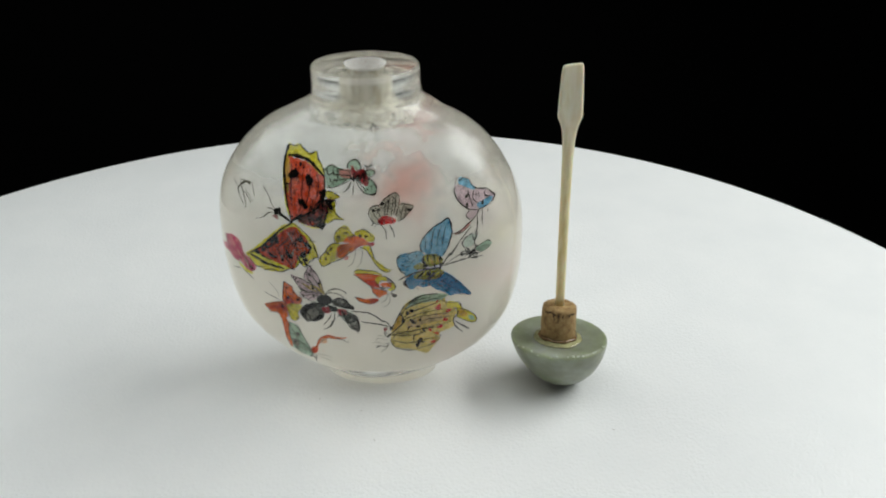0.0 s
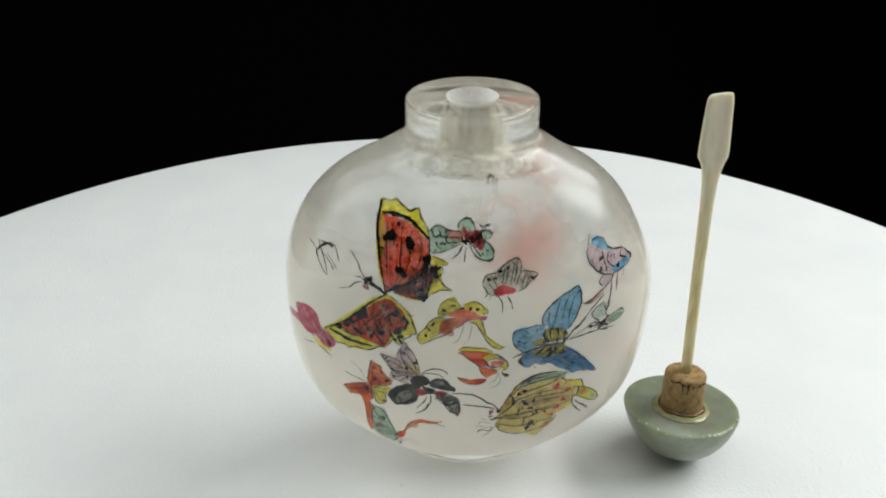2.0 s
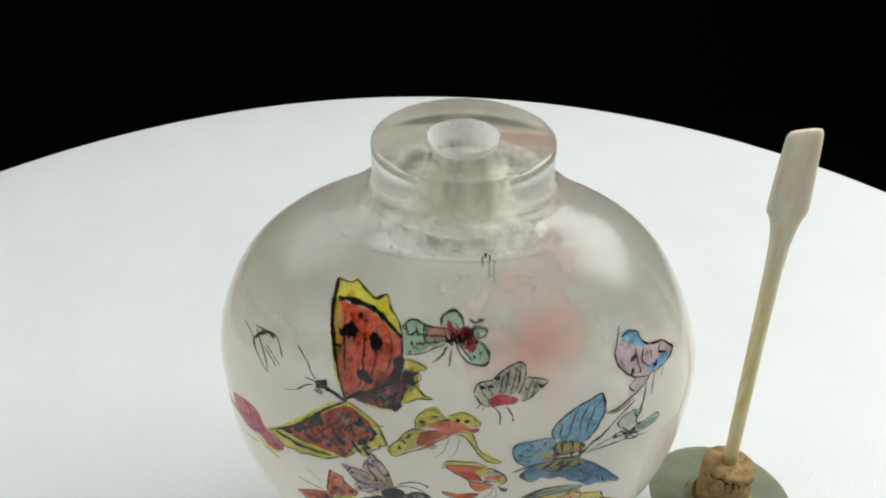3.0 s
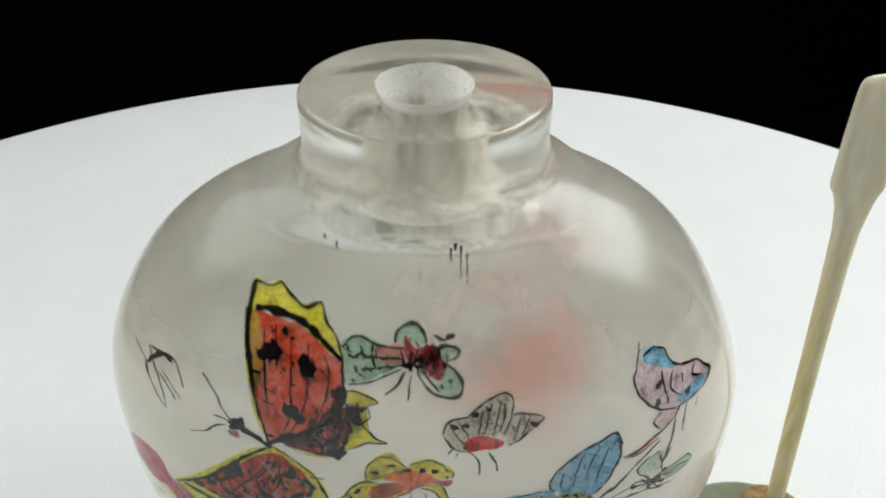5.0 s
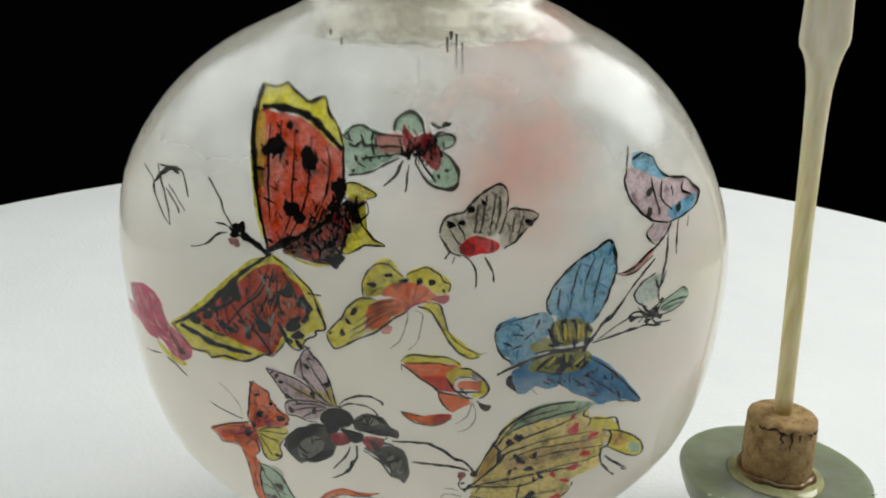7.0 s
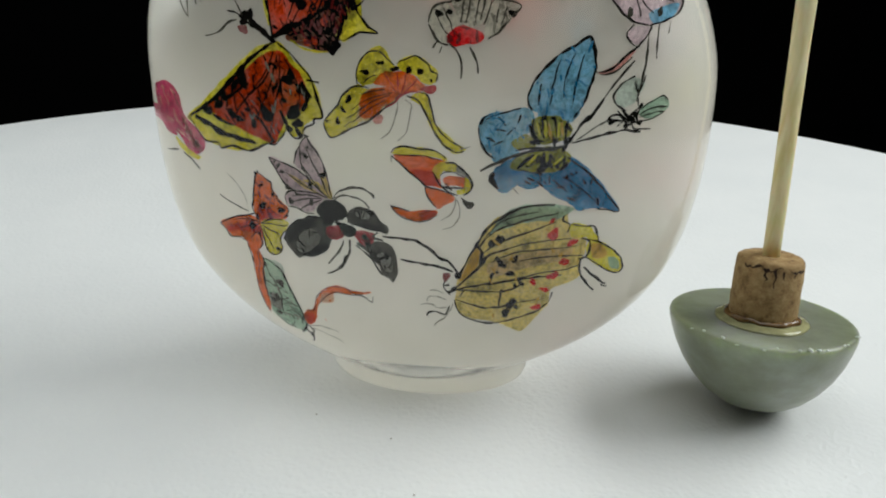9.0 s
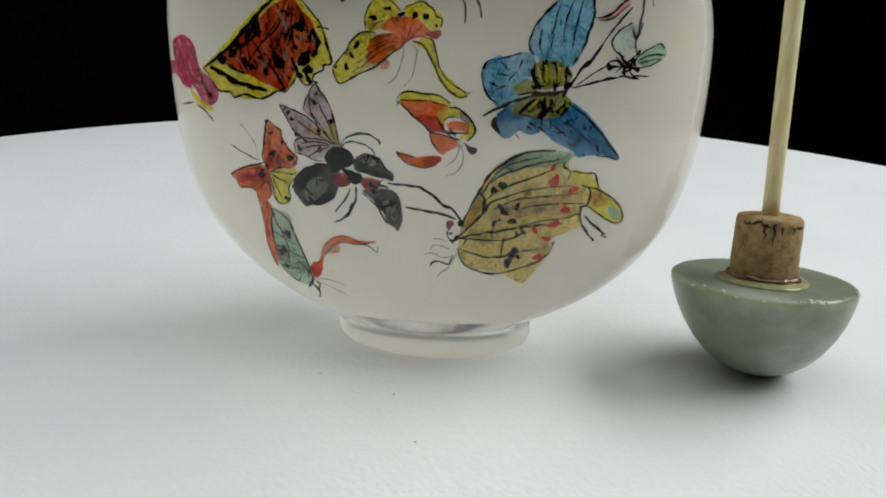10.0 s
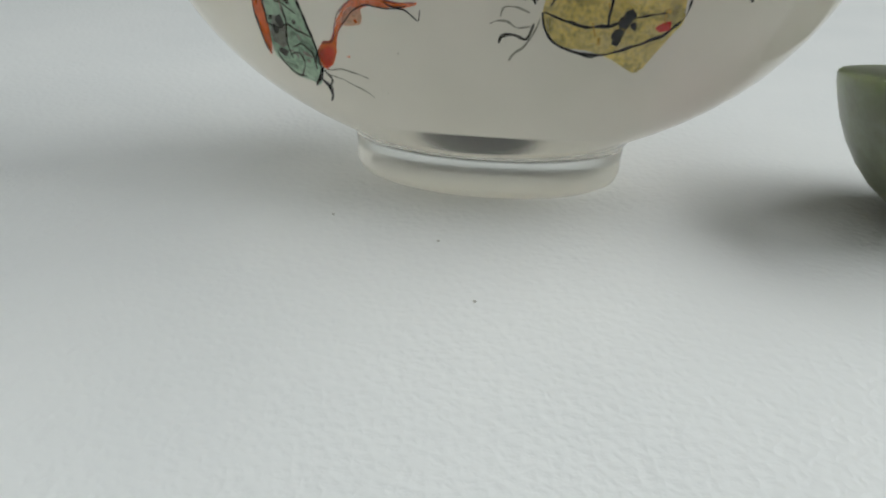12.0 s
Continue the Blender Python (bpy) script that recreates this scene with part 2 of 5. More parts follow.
def paint(name, colour, strength=1.0):
    """Thin water-based colour: it pools, streaks, grains and thins out until the white ground shows."""
    m, nodes, links, p, out = material("paint_" + name)
    n = noise_node(nodes, links, 520, 6, 0.7)
    thin = [c + (0.80 - c) * 0.16 * strength for c in colour]
    deep = [c * (0.34 + 0.3 * (1 - strength)) for c in colour]
    mixed = ramp(nodes, links, n.outputs["Fac"], [(0.33, deep), (0.47, colour), (0.64, thin)]).outputs["Color"]
    grain = noise_node(nodes, links, 3200, 3, 0.6)
    dusty = nodes.new("ShaderNodeMix")
    dusty.data_type, dusty.blend_type = "RGBA", "MULTIPLY"
    dusty.inputs["Factor"].default_value = 0.55
    links.new(mixed, dusty.inputs["A"])
    links.new(ramp(nodes, links, grain.outputs["Fac"], [(0.34, (0.38, 0.38, 0.38)), (0.56, (1.0, 1.0, 1.0))]).outputs["Color"], dusty.inputs["B"])
    mixed = dusty.outputs["Result"]
    face, back, blend = nodes.new("ShaderNodeBsdfDiffuse"), nodes.new("ShaderNodeBsdfTranslucent"), nodes.new("ShaderNodeMixShader")
    links.new(mixed, face.inputs["Color"])
    links.new(mixed, back.inputs["Color"])
    blend.inputs["Fac"].default_value = 0.4
    links.new(face.outputs[0], blend.inputs[1])
    links.new(back.outputs[0], blend.inputs[2])
    at, lean = nodes.new("ShaderNodeTexCoord"), nodes.new("ShaderNodeMapping")
    lean.inputs["Rotation"].default_value, lean.inputs["Scale"].default_value = (0, 0.6, 0), (1, 1, 0.35)
    pool = nodes.new("ShaderNodeTexNoise")
    pool.inputs["Scale"].default_value, pool.inputs["Detail"].default_value, pool.inputs["Roughness"].default_value = 330, 5, 0.65
    links.new(at.outputs["Object"], lean.inputs["Vector"])
    links.new(lean.outputs["Vector"], pool.inputs["Vector"])
    wear = nodes.new("ShaderNodeMapRange")
    wear.inputs["From Min"].default_value, wear.inputs["From Max"].default_value = 0.42, 0.72
    wear.inputs["To Min"].default_value, wear.inputs["To Max"].default_value = 0.0, 0.32 * strength
    links.new(pool.outputs["Fac"], wear.inputs["Value"])
    clear, worn = nodes.new("ShaderNodeBsdfTransparent"), nodes.new("ShaderNodeMixShader")
    links.new(wear.outputs["Result"], worn.inputs["Fac"])
    links.new(blend.outputs[0], worn.inputs[1])
    links.new(clear.outputs[0], worn.inputs[2])
    links.new(worn.outputs[0], out.inputs["Surface"])
    return m


def jade():
    m, nodes, links, p, out = material("grey_green_jade")
    n = noise_node(nodes, links, 150, 6, 0.6)
    links.new(ramp(nodes, links, n.outputs["Fac"], [(0.28, (0.16, 0.175, 0.115)), (0.5, (0.235, 0.255, 0.185)), (0.72, (0.34, 0.365, 0.31))]).outputs["Color"], p.inputs["Base Color"])
    p.inputs["Roughness"].default_value = 0.32
    p.inputs["Subsurface Weight"].default_value = 0.6
    p.inputs["Subsurface Radius"].default_value = (0.6, 0.75, 0.3)
    p.inputs["Subsurface Scale"].default_value = 0.008
    fine = noise_node(nodes, links, 1100, 3)
    links.new(bump(nodes, links, fine.outputs["Fac"], 0.15, 0.00015).outputs["Normal"], p.inputs["Normal"])
    return m


def cork_stuff():
    m, nodes, links, p, out = material("cork")
    n = noise_node(nodes, links, 900, 6, 0.7)
    links.new(ramp(nodes, links, n.outputs["Fac"], [(0.30, (0.08, 0.04, 0.014)), (0.44, (0.31, 0.19, 0.075)), (0.58, (0.40, 0.265, 0.115)), (0.78, (0.54, 0.39, 0.20))]).outputs["Color"], p.inputs["Base Color"])
    p.inputs["Roughness"].default_value = 0.85
    links.new(bump(nodes, links, n.outputs["Fac"], 0.8, 0.0004).outputs["Normal"], p.inputs["Normal"])
    return m


def bone():
    m, nodes, links, p, out = material("cream_bone")
    at = nodes.new("ShaderNodeTexCoord")
    squash = nodes.new("ShaderNodeMapping")
    squash.inputs["Scale"].default_value = (1, 1, 0.08)
    n = nodes.new("ShaderNodeTexNoise")
    n.inputs["Scale"].default_value, n.inputs["Detail"].default_value = 1500, 4
    links.new(at.outputs["Object"], squash.inputs["Vector"])
    links.new(squash.outputs["Vector"], n.inputs["Vector"])
    pale = ramp(nodes, links, n.outputs["Fac"], [(0.3, (0.84, 0.77, 0.54)), (0.7, (0.92, 0.88, 0.72))]).outputs["Color"]
    amber = ramp(nodes, links, n.outputs["Fac"], [(0.3, (0.70, 0.60, 0.27)), (0.7, (0.86, 0.79, 0.50))]).outputs["Color"]
    height, stain, tone = nodes.new("ShaderNodeSeparateXYZ"), nodes.new("ShaderNodeMapRange"), nodes.new("ShaderNodeMix")
    links.new(at.outputs["Object"], height.inputs[0])
    stain.inputs["From Min"].default_value, stain.inputs["From Max"].default_value = 0.040, 0.053
    links.new(height.outputs["Z"], stain.inputs["Value"])
    tone.data_type = "RGBA"
    links.new(stain.outputs["Result"], tone.inputs["Factor"])
    links.new(amber, tone.inputs["A"])
    links.new(pale, tone.inputs["B"])
    links.new(tone.outputs["Result"], p.inputs["Base Color"])
    p.inputs["Roughness"].default_value = 0.5
    p.inputs["Subsurface Weight"].default_value = 0.2
    p.inputs["Subsurface Scale"].default_value = 0.001
    return m




def cloudy_glass():
    """Mottled ground glass: cream clouds over clear patches."""
    m, nodes, links, p, out = material("cloudy_glass")
    n = noise_node(nodes, links, 420, 5, 0.65)
    colour = ramp(nodes, links, n.outputs["Fac"], [(0.35, (0.50, 0.48, 0.40)), (0.62, (0.84, 0.82, 0.74))]).outputs["Color"]
    face, back, blend = nodes.new("ShaderNodeBsdfDiffuse"), nodes.new("ShaderNodeBsdfTranslucent"), nodes.new("ShaderNodeMixShader")
    links.new(colour, face.inputs["Color"])
    links.new(colour, back.inputs["Color"])
    blend.inputs["Fac"].default_value = 0.5
    links.new(face.outputs[0], blend.inputs[1])
    links.new(back.outputs[0], blend.inputs[2])
    clear, veil, gap = nodes.new("ShaderNodeBsdfTransparent"), nodes.new("ShaderNodeMixShader"), nodes.new("ShaderNodeMapRange")
    gap.inputs["From Min"].default_value, gap.inputs["From Max"].default_value = 0.38, 0.62
    gap.inputs["To Min"].default_value, gap.inputs["To Max"].default_value = 0.92, 0.35
    links.new(n.outputs["Fac"], gap.inputs["Value"])
    links.new(gap.outputs["Result"], veil.inputs["Fac"])
    links.new(blend.outputs[0], veil.inputs[1])
    links.new(clear.outputs[0], veil.inputs[2])
    links.new(veil.outputs[0], out.inputs["Surface"])
    return m


BORE, CLOUD = ground_bore(), cloudy_glass()
GLASS, LINING, JADE, CORK, BONE, LEATHER = clear_glass(), frosted_lining(), jade(), cork_stuff(), bone(), leatherette()
GLUE = plain("pale_glue", (0.30, 0.29, 0.15), 0.10, 0.35, 500)
RESIN = plain("brown_resin", (0.15, 0.08, 0.026), 0.2, 0.4, 900)
CRACK = plain("cork_crack", (0.035, 0.016, 0.008), 0.9)
VELVET = plain("black_velvet", (0.003, 0.003, 0.003), 1.0, 0.2, 200)
LABEL = plain("yellow_paper", (0.72, 0.66, 0.18), 0.55, 0.05, 500)
PRINT = plain("black_print", (0.02, 0.02, 0.018), 0.5)
CHIP = plain("worn_jade", (0.62, 0.66, 0.60), 0.5, 0.2, 900)
FLECK = plain("grey_fleck", (0.5, 0.48, 0.45), 0.8)
COLOURS = {
    "ink": (0.010, 0.009, 0.008), "grey_ink": (0.055, 0.052, 0.040), "pale_ink": (0.34, 0.33, 0.28), "charcoal": (0.075, 0.07, 0.06),
    "yellow": (0.92, 0.82, 0.03), "orange_red": (0.84, 0.065, 0.004), "orange": (1.0, 0.17, 0.0), "ochre": (0.80, 0.50, 0.06),
    "brown": (0.26, 0.075, 0.035), "magenta": (0.70, 0.025, 0.15), "mint": (0.43, 0.66, 0.49), "crimson": (0.50, 0.012, 0.03),
    "rose": (0.82, 0.36, 0.32), "red": (0.85, 0.012, 0.015), "dark_red": (0.26, 0.02, 0.02), "grey_white": (0.70, 0.68, 0.58),
    "light_blue": (0.22, 0.57, 0.82), "deep_blue": (0.012, 0.27, 0.57), "olive": (0.37, 0.36, 0.015), "lilac": (0.74, 0.58, 0.64),
    "tan": (0.93, 0.75, 0.21), "smoke": (0.40, 0.385, 0.34), "pale_mint": (0.62, 0.72, 0.64), "pale_orange": (0.86, 0.52, 0.33), "pale_ochre": (0.87, 0.67, 0.30),
}
PAINTS = {name: paint(name, colour, {"ink": 0.02, "grey_ink": 0.12, "pale_ink": 0.3, "charcoal": 0.45, "smoke": 0.5}.get(name, 1.0)) for name, colour in COLOURS.items()}


# ---- mesh helpers ----


def mesh_object(name, bm, mat, smooth=True):
    data = bpy.data.meshes.new(name)
    bm.normal_update()
    bm.to_mesh(data)
    bm.free()
    for poly in data.polygons:
        poly.use_smooth = smooth
    for one in mat if type(mat) is list else [mat]:
        data.materials.append(one)
    return new(name, data)


def part(name, bm, mat, parent, label="", smooth=True):
    ob = mesh_object(name, bm, mat, smooth)
    ob.parent = parent
    return tagged(ob, label) if label else ob


def rings(sections, steps=96, cap_start=False, cap_end=False):
    """Joins closed rings of points, each a list of steps vectors."""
    bm = bmesh.new()
    rows = [[bm.verts.new(p) for p in ring] for ring in sections]
    for a, b in zip(rows, rows[1:]):
        for i in range(steps):
            j = (i + 1) % steps
            bm.faces.new((a[i], a[j], b[j], b[i]))
    if cap_start:
        bm.faces.new(list(reversed(rows[0])))
    if cap_end:
        bm.faces.new(rows[-1])
    return bm


def oval(w, d, z, n=2.0, steps=96, lift=0.0):
    """A ring at height z: a superellipse of half-width w and half-depth d, in centimetres."""
    out = []
    for i in range(steps):
        a = 2 * math.pi * i / steps
        c, s = math.cos(a), math.sin(a)
        x, y = math.copysign(abs(c) ** (2 / n), c) * w, math.copysign(abs(s) ** (2 / n), s) * d
        out.append(Vector((x, y, z + lift)) * CM)
    return out


def spun(profile, steps=64):
    """A turned body from (radius, height) pairs in centimetres."""
    return rings([oval(max(r, 0.0005), max(r, 0.0005), z, 2.0, steps) for r, z in profile], steps, True, True)


# ---- the setting ----
bm = bmesh.new()
bmesh.ops.create_grid(bm, x_segments=4, y_segments=4, size=1.6)
floor = mesh_object("floor", bm, VELVET, False)
floor.location.z = -0.75
tagged(floor, "black cloth covered studio floor", "floor", kind="structure")
for name, x, y, w, d in (("wall_north", 0, 1.61, 3.3, 0.02), ("wall_south", 0, -1.61, 3.3, 0.02), ("wall_east", 1.61, 0, 0.02, 3.2), ("wall_west", -1.61, 0, 0.02, 3.2)):
    bm = bmesh.new()
    bmesh.ops.create_cube(bm, size=1, matrix=Matrix.Translation((x, y, 0.15)) @ Matrix.Diagonal((w, d, 1.8, 1)))
    tagged(mesh_object(name, bm, VELVET, False), "black velvet hung studio wall", "wall", kind="structure")
bm = bmesh.new()
bmesh.ops.create_cube(bm, size=1, matrix=Matrix.Translation((0, 0, 1.06)) @ Matrix.Diagonal((3.3, 3.3, 0.02, 1)))
tagged(mesh_object("ceiling", bm, VELVET, False), "black studio ceiling", "ceiling", kind="structure")

table = tagged(new("turntable"), "white round leatherette-covered display turntable", "table")
table.location = (-0.0074, -0.0122, -0.75)
R = 15.32
profile = [(0.01, 0), (R * 0.5, 0), (R * 0.8, 0), (R - 0.25, 0), (R - 0.12, -0.03), (R - 0.03, -0.12), (R, -0.25), (R, -1.0), (R - 0.1, -1.15), (R * 0.5, -1.2), (0.01, -1.2)]
top = part("tabletop", spun([(r, z + 75) for r, z in reversed(profile)], 256), LEATHER, table)
part("pedestal", spun([(9, 0), (9, 1.5), (4, 2.5), (3, 6), (3, 70), (6, 73.8)], 48), VELVET, table, "dark turned pedestal")

# ---- the glass snuff bottle ----
ZC = 3.05
bottle = tagged(new("snuff_bottle"), "clear flattened glass snuff bottle painted inside with colourful butterflies", "bottle")
bottle.scale = (0.985, 0.98, 1.0)


def bulge(z, half, power):
    return max(0.0, 1 - abs((z - ZC) / half) ** power) ** (1 / power)


def half_width(z, widest, up, low):
    """The outline of the body: widest a little above its middle."""
    if z > 3.2:
        return widest * max(0.0, 1 - ((z - 3.2) / up) ** 2.35) ** (1 / 2.35)
    return widest * max(0.0, 1 - ((3.2 - z) / low) ** 2.5) ** (1 / 2.5)


def sway(z):
    """The hand-ground body stands a little off the axis of its neck."""
    return -0.015 * max(0.0, 1 - ((z - ZC) / 2.6) ** 2)


def squareness(z):
    """How boxy the level cut through the body is at a height."""
    return 2.0 + 0.7 * min(1, max(0, (2.5 - abs(z - ZC)) / 1.2))


def swayed(ring, z, shoulder=0.0):
    for p in ring:
        if p.x < 0:
            p.x *= 1 + shoulder * min(1, max(0, (z - 3.5) / 1.0))
        else:
            p.x *= 1 - 1.3 * shoulder * min(1, max(0, (z - 3.8) / 0.8))
        p.x += sway(z) * CM
    return ring


def shell():
    rows = [oval(0.02, 0.02, 0.09), oval(0.75, 0.40, 0.09), oval(0.98, 0.54, 0.07), oval(1.06, 0.61, 0.015), oval(1.11, 0.66, 0.0), oval(1.16, 0.71, 0.03), oval(1.19, 0.74, 0.10), oval(1.19, 0.745, 0.22), oval(1.20, 0.76, 0.34), oval(1.25, 0.80, 0.42)]
    for i in range(1, 40):
        z = 0.47 + (5.66 - 0.47) * (0.5 - 0.5 * math.cos(math.pi * i / 40))
        w, d = half_width(z, 2.865, 2.64, 2.82), 1.55 * bulge(z + 0.1, 2.76, 3.5)
        if w > 1.28 and d > 0.82:
            rows.append(swayed(oval(w, d, z, squareness(z)), z, 0.02))
    rows += [oval(1.22, 0.98, 5.71, 2.05), oval(1.08, 0.945, 5.77), oval(1.00, 0.915, 5.84), oval(0.965, 0.895, 5.93), oval(0.95, 0.89, 6.05), oval(0.95, 0.89, 6.30), oval(0.945, 0.885, 6.37), oval(0.925, 0.865, 6.395), oval(0.90, 0.84, 6.40), oval(0.60, 0.58, 6.40), oval(0.37, 0.36, 6.40)]
    return rings(rows, 96, True, False)


def lining():
    rows = [oval(0.46, 0.45, 5.49), oval(0.62, 0.55, 5.44)]
    for i in range(2, 48):
        z = 5.42 - (5.42 - 0.74) * (0.5 - 0.5 * math.cos(math.pi * i / 47))
        w, d = half_width(z, 2.77, 2.44, 2.74), 1.45 * bulge(z + 0.1, 2.55, 3.0)
        if z > 5.0:
            round_off = math.sqrt(max(0.06, 1 - ((z - 5.0) / 0.44) ** 2))
            w, d = w * round_off, d * round_off
        rows.append(swayed(oval(w, d, z, squareness(z)), z))
    return rings(rows, 96, False, True)


def bore():
    rows = [oval(r, r * 0.97, z, 2.0, 96) for r, z in ((0.372, 6.410), (0.366, 6.385), (0.360, 6.32), (0.350, 6.25), (0.330, 6.20), (0.322, 6.1), (0.318, 5.9), (0.316, 5.75), (0.32, 5.62), (0.34, 5.53), (0.38, 5.45))]
    for k, ring in enumerate(rows):
        for p in ring:
            p.xy *= 1 + 0.03 * noise.noise(p * 420) + 0.025 * noise.noise(p * 1500)
    return rings(rows, 96)


glass = part("glass_shell", shell(), GLASS, bottle, "clear polished glass with a flat lip")
glass.visible_shadow = False
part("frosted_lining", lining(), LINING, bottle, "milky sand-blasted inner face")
part("bore", bore(), BORE, bottle, "ground glass bore, stained beige inside the neck")


def funnel():
    """The uneven ground flare where the bore opens into the body."""
    rows = []
    for r, z in ((0.325, 5.98), (0.345, 5.86), (0.39, 5.76), (0.47, 5.68), (0.58, 5.61), (0.70, 5.55), (0.80, 5.48), (0.86, 5.42)):
        ring = oval(r, r * 0.86, z, 2.0, 96)
        for p in ring:
            k = 0.10 * noise.noise(p * 330) + 0.05 * noise.noise(p * 900)
            p.xy *= 1 + k
            p.z += 0.0006 * noise.noise(p * 420 + Vector((3, 1, 7))) * (r - 0.3) / 0.5
        rows.append(ring)
    return rings(rows, 96)


part("ground_flare", funnel(), CLOUD, bottle, "cloudy cream ground glass under the neck")


def neck_marks():
    """Thin upright dashes of spilt black pigment below the neck."""
    bm = bmesh.new()
    for x, top, low, wide in ((0.20, 5.62, 5.50, 0.022), (0.27, 5.64, 5.36, 0.016), (0.315, 5.58, 5.32, 0.012), (0.23, 5.66, 5.60, 0.03), (-0.62, 5.60, 5.53, 0.02), (-0.70, 5.66, 5.62, 0.022), (-0.02, 5.46, 5.30, 0.007)):
        last = None
        for k in range(7):
            z = top + (low - top) * k / 6
            half = wide * (0.35 + 0.65 * abs(noise.noise((x * 40, z * 30, 4)))) * (1 - 0.5 * k / 6)
            pair = [bm.verts.new(Vector((x + s * half + 0.008 * math.sin(3 * k), -0.87 - 0.10 * (5.66 - z) - 0.10 * (abs(x) < 0.4), z)) * CM) for s in (1, -1)]
            if last:
                bm.faces.new((last[0], last[1], pair[1], pair[0]))
            last = pair
    return bm


part("pigment_mark", neck_marks(), PAINTS["charcoal"], bottle, "dark upright smudges of spilt pigment")


# ---- the paintings on the inner face ----
class Drawing:
    pass


def inner_face(x, z, lift):
    """A place on the front of the inner face, in metres, lift centimetres before it."""
    z = max(0.80, min(5.4, z * 1.003))
    w = half_width(z, 2.77, 2.44, 2.74)
    x = max(-0.985 * w, min(0.985 * w, x - sway(z)))
    y = -1.45 * bulge(z + 0.1, 2.55, 3.0) * (1 - abs(x / w) ** squareness(z)) ** (1 / squareness(z))
    return Vector((x + sway(z), y - lift, z)) * CM


def pairs(text):
    return [tuple(float(v) / 100 for v in word.split(",")) for word in text.split()]


def curve_through(points, closed, steps=4):
    """A soft line through the points."""
    n, out = len(points), []
    for i in range(n if closed else n - 1):
        p = [points[(i + k) % n] if closed else points[max(0, min(n - 1, i + k))] for k in (-1, 0, 1, 2)]
        for s in range(steps):
            t = s / steps
            out.append(tuple(0.5 * (2 * p[1][c] + (p[2][c] - p[0][c]) * t + (2 * p[0][c] - 5 * p[1][c] + 4 * p[2][c] - p[3][c]) * t * t + (3 * p[1][c] - p[0][c] - 3 * p[2][c] + p[3][c]) * t**3) for c in (0, 1)))
    return out if closed else out + [points[-1]]


def drawing(label, name="painted_butterfly"):
    art = Drawing()
    art.label, art.name, art.fills, art.lines = label, name, [], {}
    DRAWINGS.append(art)
    return art


def wing(art, colour, text):
    edge = curve_through(pairs(text), True, 4)
    art.fills.append((colour, [(x + 0.016 * noise.noise((x * 9, z * 9, 1)) + 0.007 * noise.noise((x * 40, z * 40, 2)), z + 0.016 * noise.noise((x * 9, z * 9, 5)) + 0.007 * noise.noise((x * 40, z * 40, 6))) for x, z in edge]))


def stroke(art, colour, width, text):
    """A brush line that swells and thins; its width is in tenths of a millimetre."""
    art.lines.setdefault(colour, []).append((width / 100, curve_through(pairs(text), False, 9)))


def dots(art, colour, text):
    """Ragged brush blots, pressed flat along some way."""
    for x, z, r in pairs(text):
        turn, flat, seed = random.uniform(0, math.pi), random.uniform(0.55, 0.95), random.uniform(0, 50)
        edge = []
        for k in range(14):
            a = k * 2 * math.pi / 14
            far = r * (1.0 + 0.55 * noise.noise((math.cos(a) * 1.3 + seed, math.sin(a) * 1.3, seed)))
            px, pz = far * math.cos(a) * 1.12, far * math.sin(a) * flat
            edge.append((x + px * math.cos(turn) - pz * math.sin(turn), z + px * math.sin(turn) + pz * math.cos(turn)))
        art.lines.setdefault(colour, []).append((0, edge))


def speckle(art, colour, count, text):
    """Short dry brush marks scattered inside an outline."""
    outline = pairs(text)
    xs, zs = [p[0] for p in outline], [p[1] for p in outline]
    made = 0
    while made < count:
        x, z, inside = random.uniform(min(xs), max(xs)), random.uniform(min(zs), max(zs)), False
        for (ax, az), (bx, bz) in zip(outline, outline[1:] + outline[:1]):
            if (az > z) != (bz > z) and x < (bx - ax) * (z - az) / (bz - az) + ax:
                inside = not inside
        if inside:
            made += 1
            lean, long = random.gauss(1.9, 0.5), random.uniform(0.02, 0.10)
            line = [(x + k * long * math.cos(lean), z + k * long * math.sin(lean)) for k in (-0.5, -0.2, 0.1, 0.5)]
            art.lines.setdefault(colour, []).append((random.uniform(0.008, 0.028), line))


def flat_fill(bm, outline, lift):
    ring = [bm.verts.new((x, 0, z)) for x, z in outline]
    face = bm.faces.new(ring)
    made = bmesh.ops.triangulate(bm, faces=[face])["faces"]
    edges = list({e for f in made for e in f.edges if e.calc_length() > 0.25})
    bmesh.ops.subdivide_edges(bm, edges=edges, cuts=4, use_grid_fill=False)
    bmesh.ops.triangulate(bm, faces=[f for f in bm.faces if len(f.verts) > 3])
    long_ones = [e for e in bm.edges if e.calc_length() > 0.3]
    if long_ones:
        bmesh.ops.subdivide_edges(bm, edges=long_ones, cuts=2, use_grid_fill=False)
        bmesh.ops.triangulate(bm, faces=[f for f in bm.faces if len(f.verts) > 3])
    for v in bm.verts:
        v.co = inner_face(v.co.x, v.co.z, lift)
    return bm


